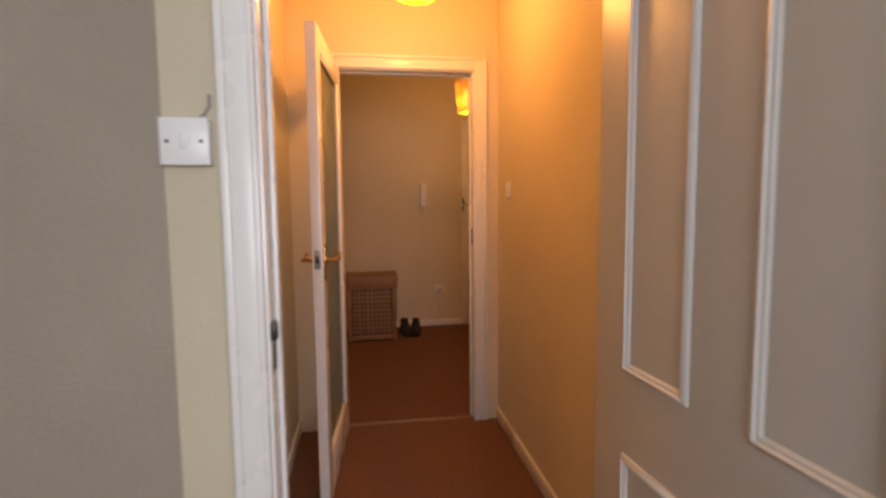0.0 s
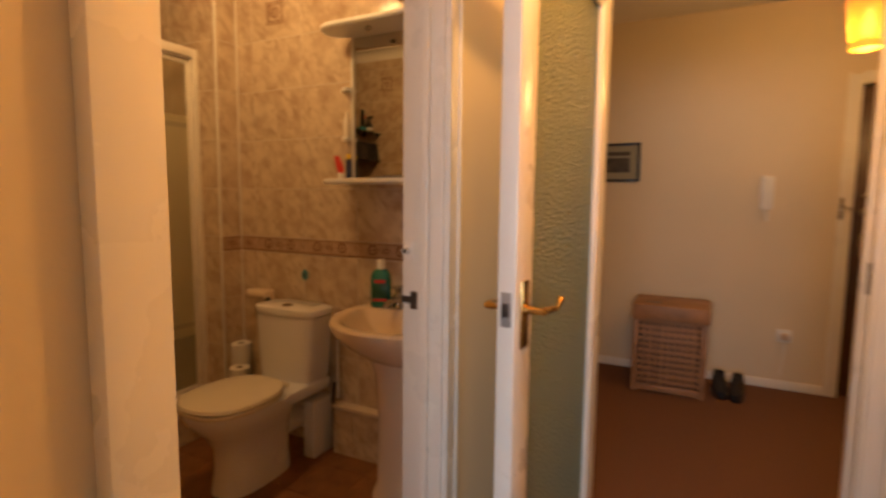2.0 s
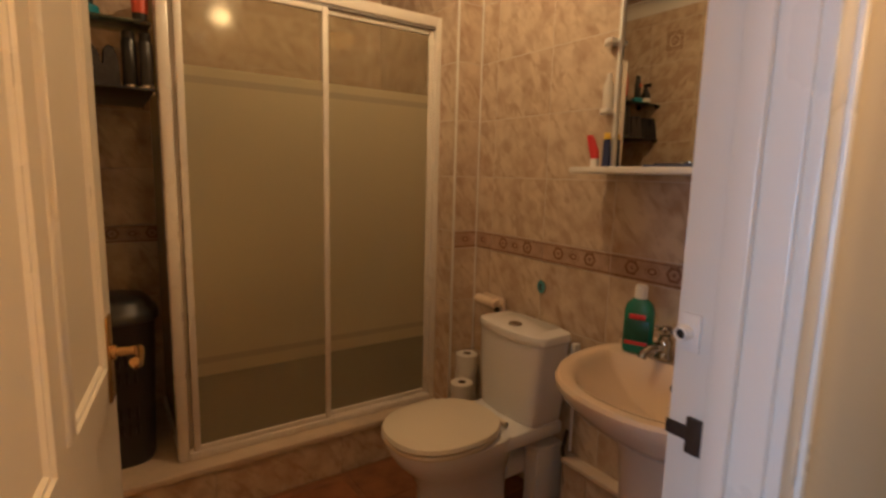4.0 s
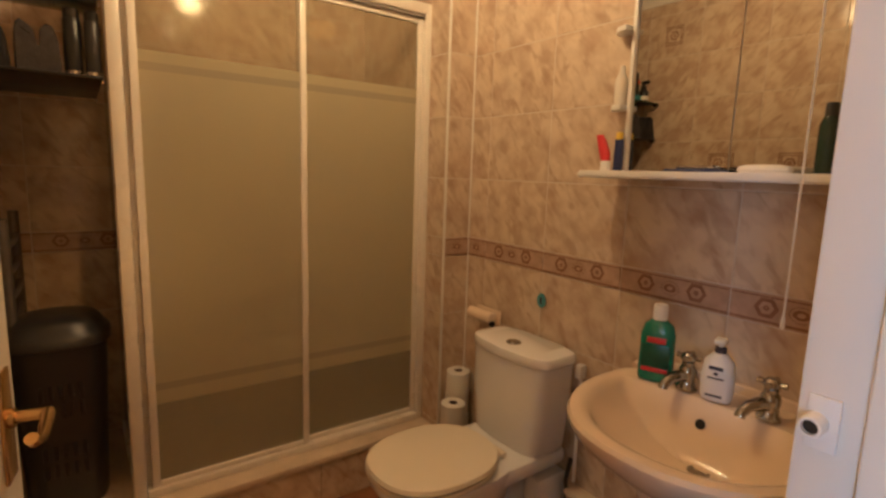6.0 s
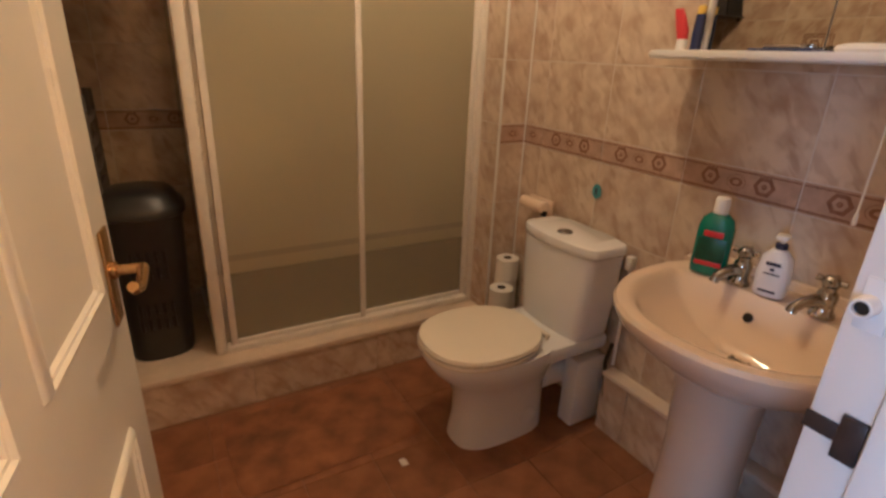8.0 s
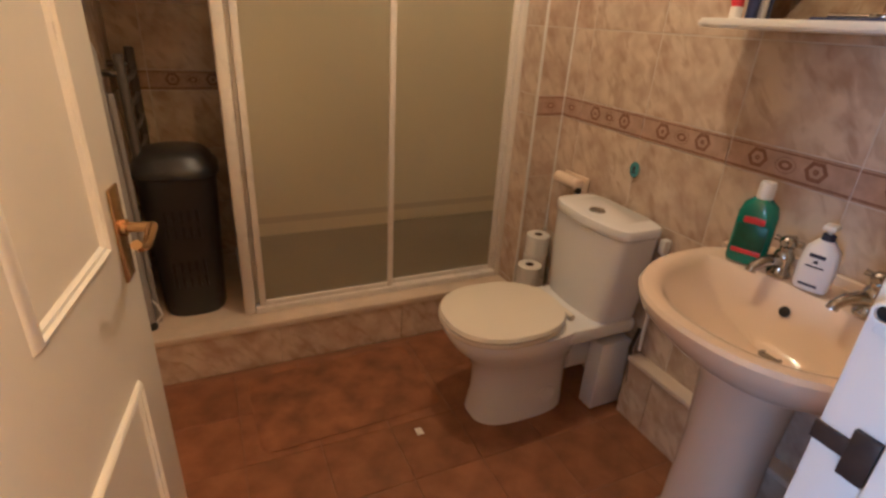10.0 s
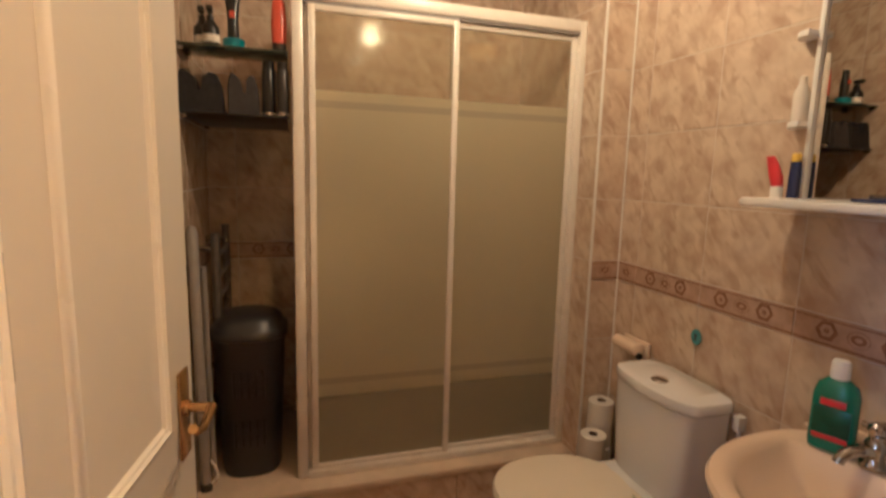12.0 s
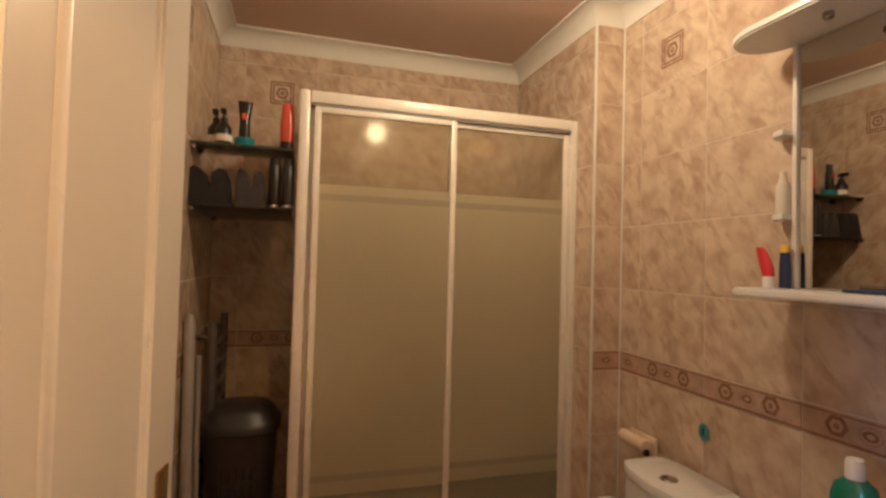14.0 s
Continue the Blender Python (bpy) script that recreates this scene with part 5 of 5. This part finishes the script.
def tile_mesh(w, h):
    """A bevelled tile lying in x-z, its face toward -y."""
    key = (round(w, 3), round(h, 3))
    if key not in tile_cache:
        bm = bmesh.new()
        e, d = 0.0015, 0.008
        back = [bm.verts.new((x, 0, z)) for x, z in ((-w / 2, -h / 2), (w / 2, -h / 2), (w / 2, h / 2), (-w / 2, h / 2))]
        rim = [bm.verts.new((x, -d + 0.001, z)) for x, z in ((-w / 2, -h / 2), (w / 2, -h / 2), (w / 2, h / 2), (-w / 2, h / 2))]
        face = [bm.verts.new((x, -d, z)) for x, z in ((-w / 2 + e, -h / 2 + e), (w / 2 - e, -h / 2 + e), (w / 2 - e, h / 2 - e), (-w / 2 + e, h / 2 - e))]
        for a, b in ((back, rim), (rim, face)):
            for i in range(4):
                bm.faces.new((a[i], a[(i + 1) % 4], b[(i + 1) % 4], b[i]))
        bm.faces.new(face)
        bmesh.ops.recalc_face_normals(bm, faces=bm.faces)
        tile_cache[key] = mesh_of("tile", bm, TILE, False)
    return tile_cache[key]


def hexring(bm, cx, cz, r0, r1, y, idx, n=6, sx=1.0):
    a = [bm.verts.new((cx + sx * r0 * math.cos(2 * math.pi * k / n), y, cz + r0 * math.sin(2 * math.pi * k / n))) for k in range(n)]
    b = [bm.verts.new((cx + sx * r1 * math.cos(2 * math.pi * k / n), y, cz + r1 * math.sin(2 * math.pi * k / n))) for k in range(n)]
    for k in range(n):
        bm.faces.new((a[k], b[k], b[(k + 1) % n], a[(k + 1) % n])).material_index = idx


border_cache = {}


def border_mesh(w, h):
    key = round(w, 3)
    if key not in border_cache:
        bm = bmesh.new()
        box(bm, -w / 2, w / 2, -0.010, 0, -h / 2, h / 2, bevel=0.0015, seg=1)
        base = set(bm.faces)
        box(bm, -w / 2 + 0.001, w / 2 - 0.001, -0.0106, -0.009, -h / 2 + 0.005, -h / 2 + 0.011)
        box(bm, -w / 2 + 0.001, w / 2 - 0.001, -0.0106, -0.009, h / 2 - 0.009, h / 2 - 0.005)
        for f in bm.faces:
            if f not in base:
                f.material_index = 1
        for cx in (-0.078, 0.078):
            if abs(cx) + 0.03 < w / 2:
                hexring(bm, cx, 0.004, 0.0175, 0.0285, -0.0108, 1, sx=1.05)
                hexring(bm, cx, 0.004, 0.002, 0.008, -0.0108, 1)
        if w > 0.07:
            hexring(bm, 0, 0.002, 0.006, 0.013, -0.0106, 1, 10, 1.5)
            hexring(bm, 0, 0.002, 0.020, 0.0215, -0.0106, 1, 10, 1.3)
        border_cache[key] = mesh_of("border_tile", bm, (BORDER, BORDERD), False)
    return border_cache[key]


motif_bm = bmesh.new()
for r0, r1 in ((0.020, 0.030), (0.004, 0.011)):
    hexring(motif_bm, 0, 0, r0, r1, -0.0092, 0)
for s in (0.043, 0.055):
    for k in range(4):
        a, b = math.pi / 4 + k * math.pi / 2, math.pi / 4 + (k + 1) * math.pi / 2
        q = [motif_bm.verts.new((rr * math.cos(t) * 1.414, -0.0092, rr * math.sin(t) * 1.414)) for rr, t in ((s - 0.006, a), (s, a), (s, b), (s - 0.006, b))]
        motif_bm.faces.new(q)
bmesh.ops.recalc_face_normals(motif_bm, faces=motif_bm.faces)
MOTIF = mesh_of("motif", motif_bm, BORDERD, False)

Z_ROWS = [(0.0, 0.2325), (0.2325, 0.486), (0.486, 0.7395), (0.7395, 0.993), None, (1.075, 1.3285), (1.3285, 1.582), (1.582, 1.8355), (1.8355, 2.089), (2.089, 2.3425), (2.3425, 2.495)]


def tile_wall(wall, origin, turn, cuts, motifs=(), z_from=0.0, border=True, z_to=9.0):
    """Tiles on a wall; cuts are joint positions along the wall from origin; motifs are (column, row)."""
    m = pose(*origin, 0, 0, turn) @ pose(0, 0.0066, 0)
    for c, (a, b) in enumerate(zip(cuts, cuts[1:])):
        for r, row in enumerate(Z_ROWS):
            if row is None:
                if border:
                    o = new("border_tile", border_mesh(b - a - JT, 0.079))
                    o.parent = wall
                    o.matrix_world = m @ pose((a + b) / 2, 0, 1.034)
                else:
                    o = new("tile", tile_mesh(b - a - JT, 0.079))
                    o.parent = wall
                    o.matrix_world = m @ pose((a + b) / 2, 0, 1.034)
                continue
            z0, z1 = max(row[0], z_from), min(row[1], z_to)
            if z1 - z0 < 0.02:
                continue
            o = new("tile", tile_mesh(b - a - JT, z1 - z0 - JT))
            o.parent = wall
            o.matrix_world = m @ pose((a + b) / 2, 0, (z0 + z1) / 2)
            if (c, r) in motifs:
                q = new("motif", MOTIF)
                q.parent = o
                q.matrix_parent_inverse = Matrix()
                q.location = (0, 0, 0)


# joints along each wall
n_cuts = [-1.902, -1.785, -1.455, -1.1185, -0.782, -0.4455, BATH_E - 0.014]
tile_wall(wall_n, (0, BATH_N, 0), 0, n_cuts, motifs=((1, 9), (3, 10)))
tile_wall(wall_p, (PIER_X, PIER_Y, 0), 90, [0.0, BATH_N - PIER_Y])
tile_wall(wall_p, (0, PIER_Y, 0), 0, [BACK, BACK + 0.075, BACK + 0.4115, PIER_X], z_from=LEDGE_Z, border=False)
tile_wall(wall_b, (BACK, 0, 0), 90, [BATH_S, 1.665, 2.0015, 2.338, 2.6745, 3.011, PIER_Y], motifs=((1, 9), (3, 7)), z_from=LEDGE_Z)
tile_wall(wall_s, (0, BATH_S, 0), 180, [-BATH_E + 0.002, 0.459, 0.7955, 1.132, 1.4685, 1.805, 2.1415, 2.478, -BACK], motifs=((3, 6), (4, 6), (5, 9)))
for k, (a, b) in enumerate(zip([BATH_S, 2.03, 2.55], [2.03, 2.55, PIER_Y])):
    o = new("tile", tile_mesh(b - a - 0.002, LEDGE_Z - 0.033))
    o.parent = ledge
    o.matrix_world = pose(LEDGE_X - 0.008, (a + b) / 2, LEDGE_Z / 2 - 0.0155, 0, 0, 90)
for a, b in ((-1.24, -1.1185), (-1.1185, -0.782), (-0.782, -0.4455), (-0.4455, BATH_E - 0.014)):
    o = new("tile", tile_mesh(b - a - JT, 0.232))
    o.parent = wall_n
    o.matrix_world = pose((a + b) / 2, 3.171, 0.118)
setting("wall_pipe_boxing", boxes((-1.24, BATH_E - 0.014, 3.171, BATH_N, 0, 0.236)), GROUT, "low tiled boxing along the wall foot", "pipe boxing")

FW = 0.2425
ft = boxes((-FW / 2 + 0.0012, FW / 2 - 0.0012, -FW / 2 + 0.0012, FW / 2 - 0.0012, -0.008, 0.0))
bmesh.ops.bevel(ft, geom=list(ft.edges), offset=0.0015, segments=1, affect="EDGES")
FT = mesh_of("floor_tile", ft, VINYL, False)
ix = range(-12, 1)
for i in ix:
    for j in range(-4, 5):
        x, y = -1.215 + (i + 6.5) * FW, 2.326 + (j - 0.5) * FW
        if x - FW / 2 < LEDGE_X - 0.1 or x + FW / 2 > HALL_W + 0.1 or y < BATH_S - 0.1 or y > BATH_N + 0.1:
            continue
        o = new("floor_tile", FT)
        o.parent, o.location = floor_bath, (x, y, 0)
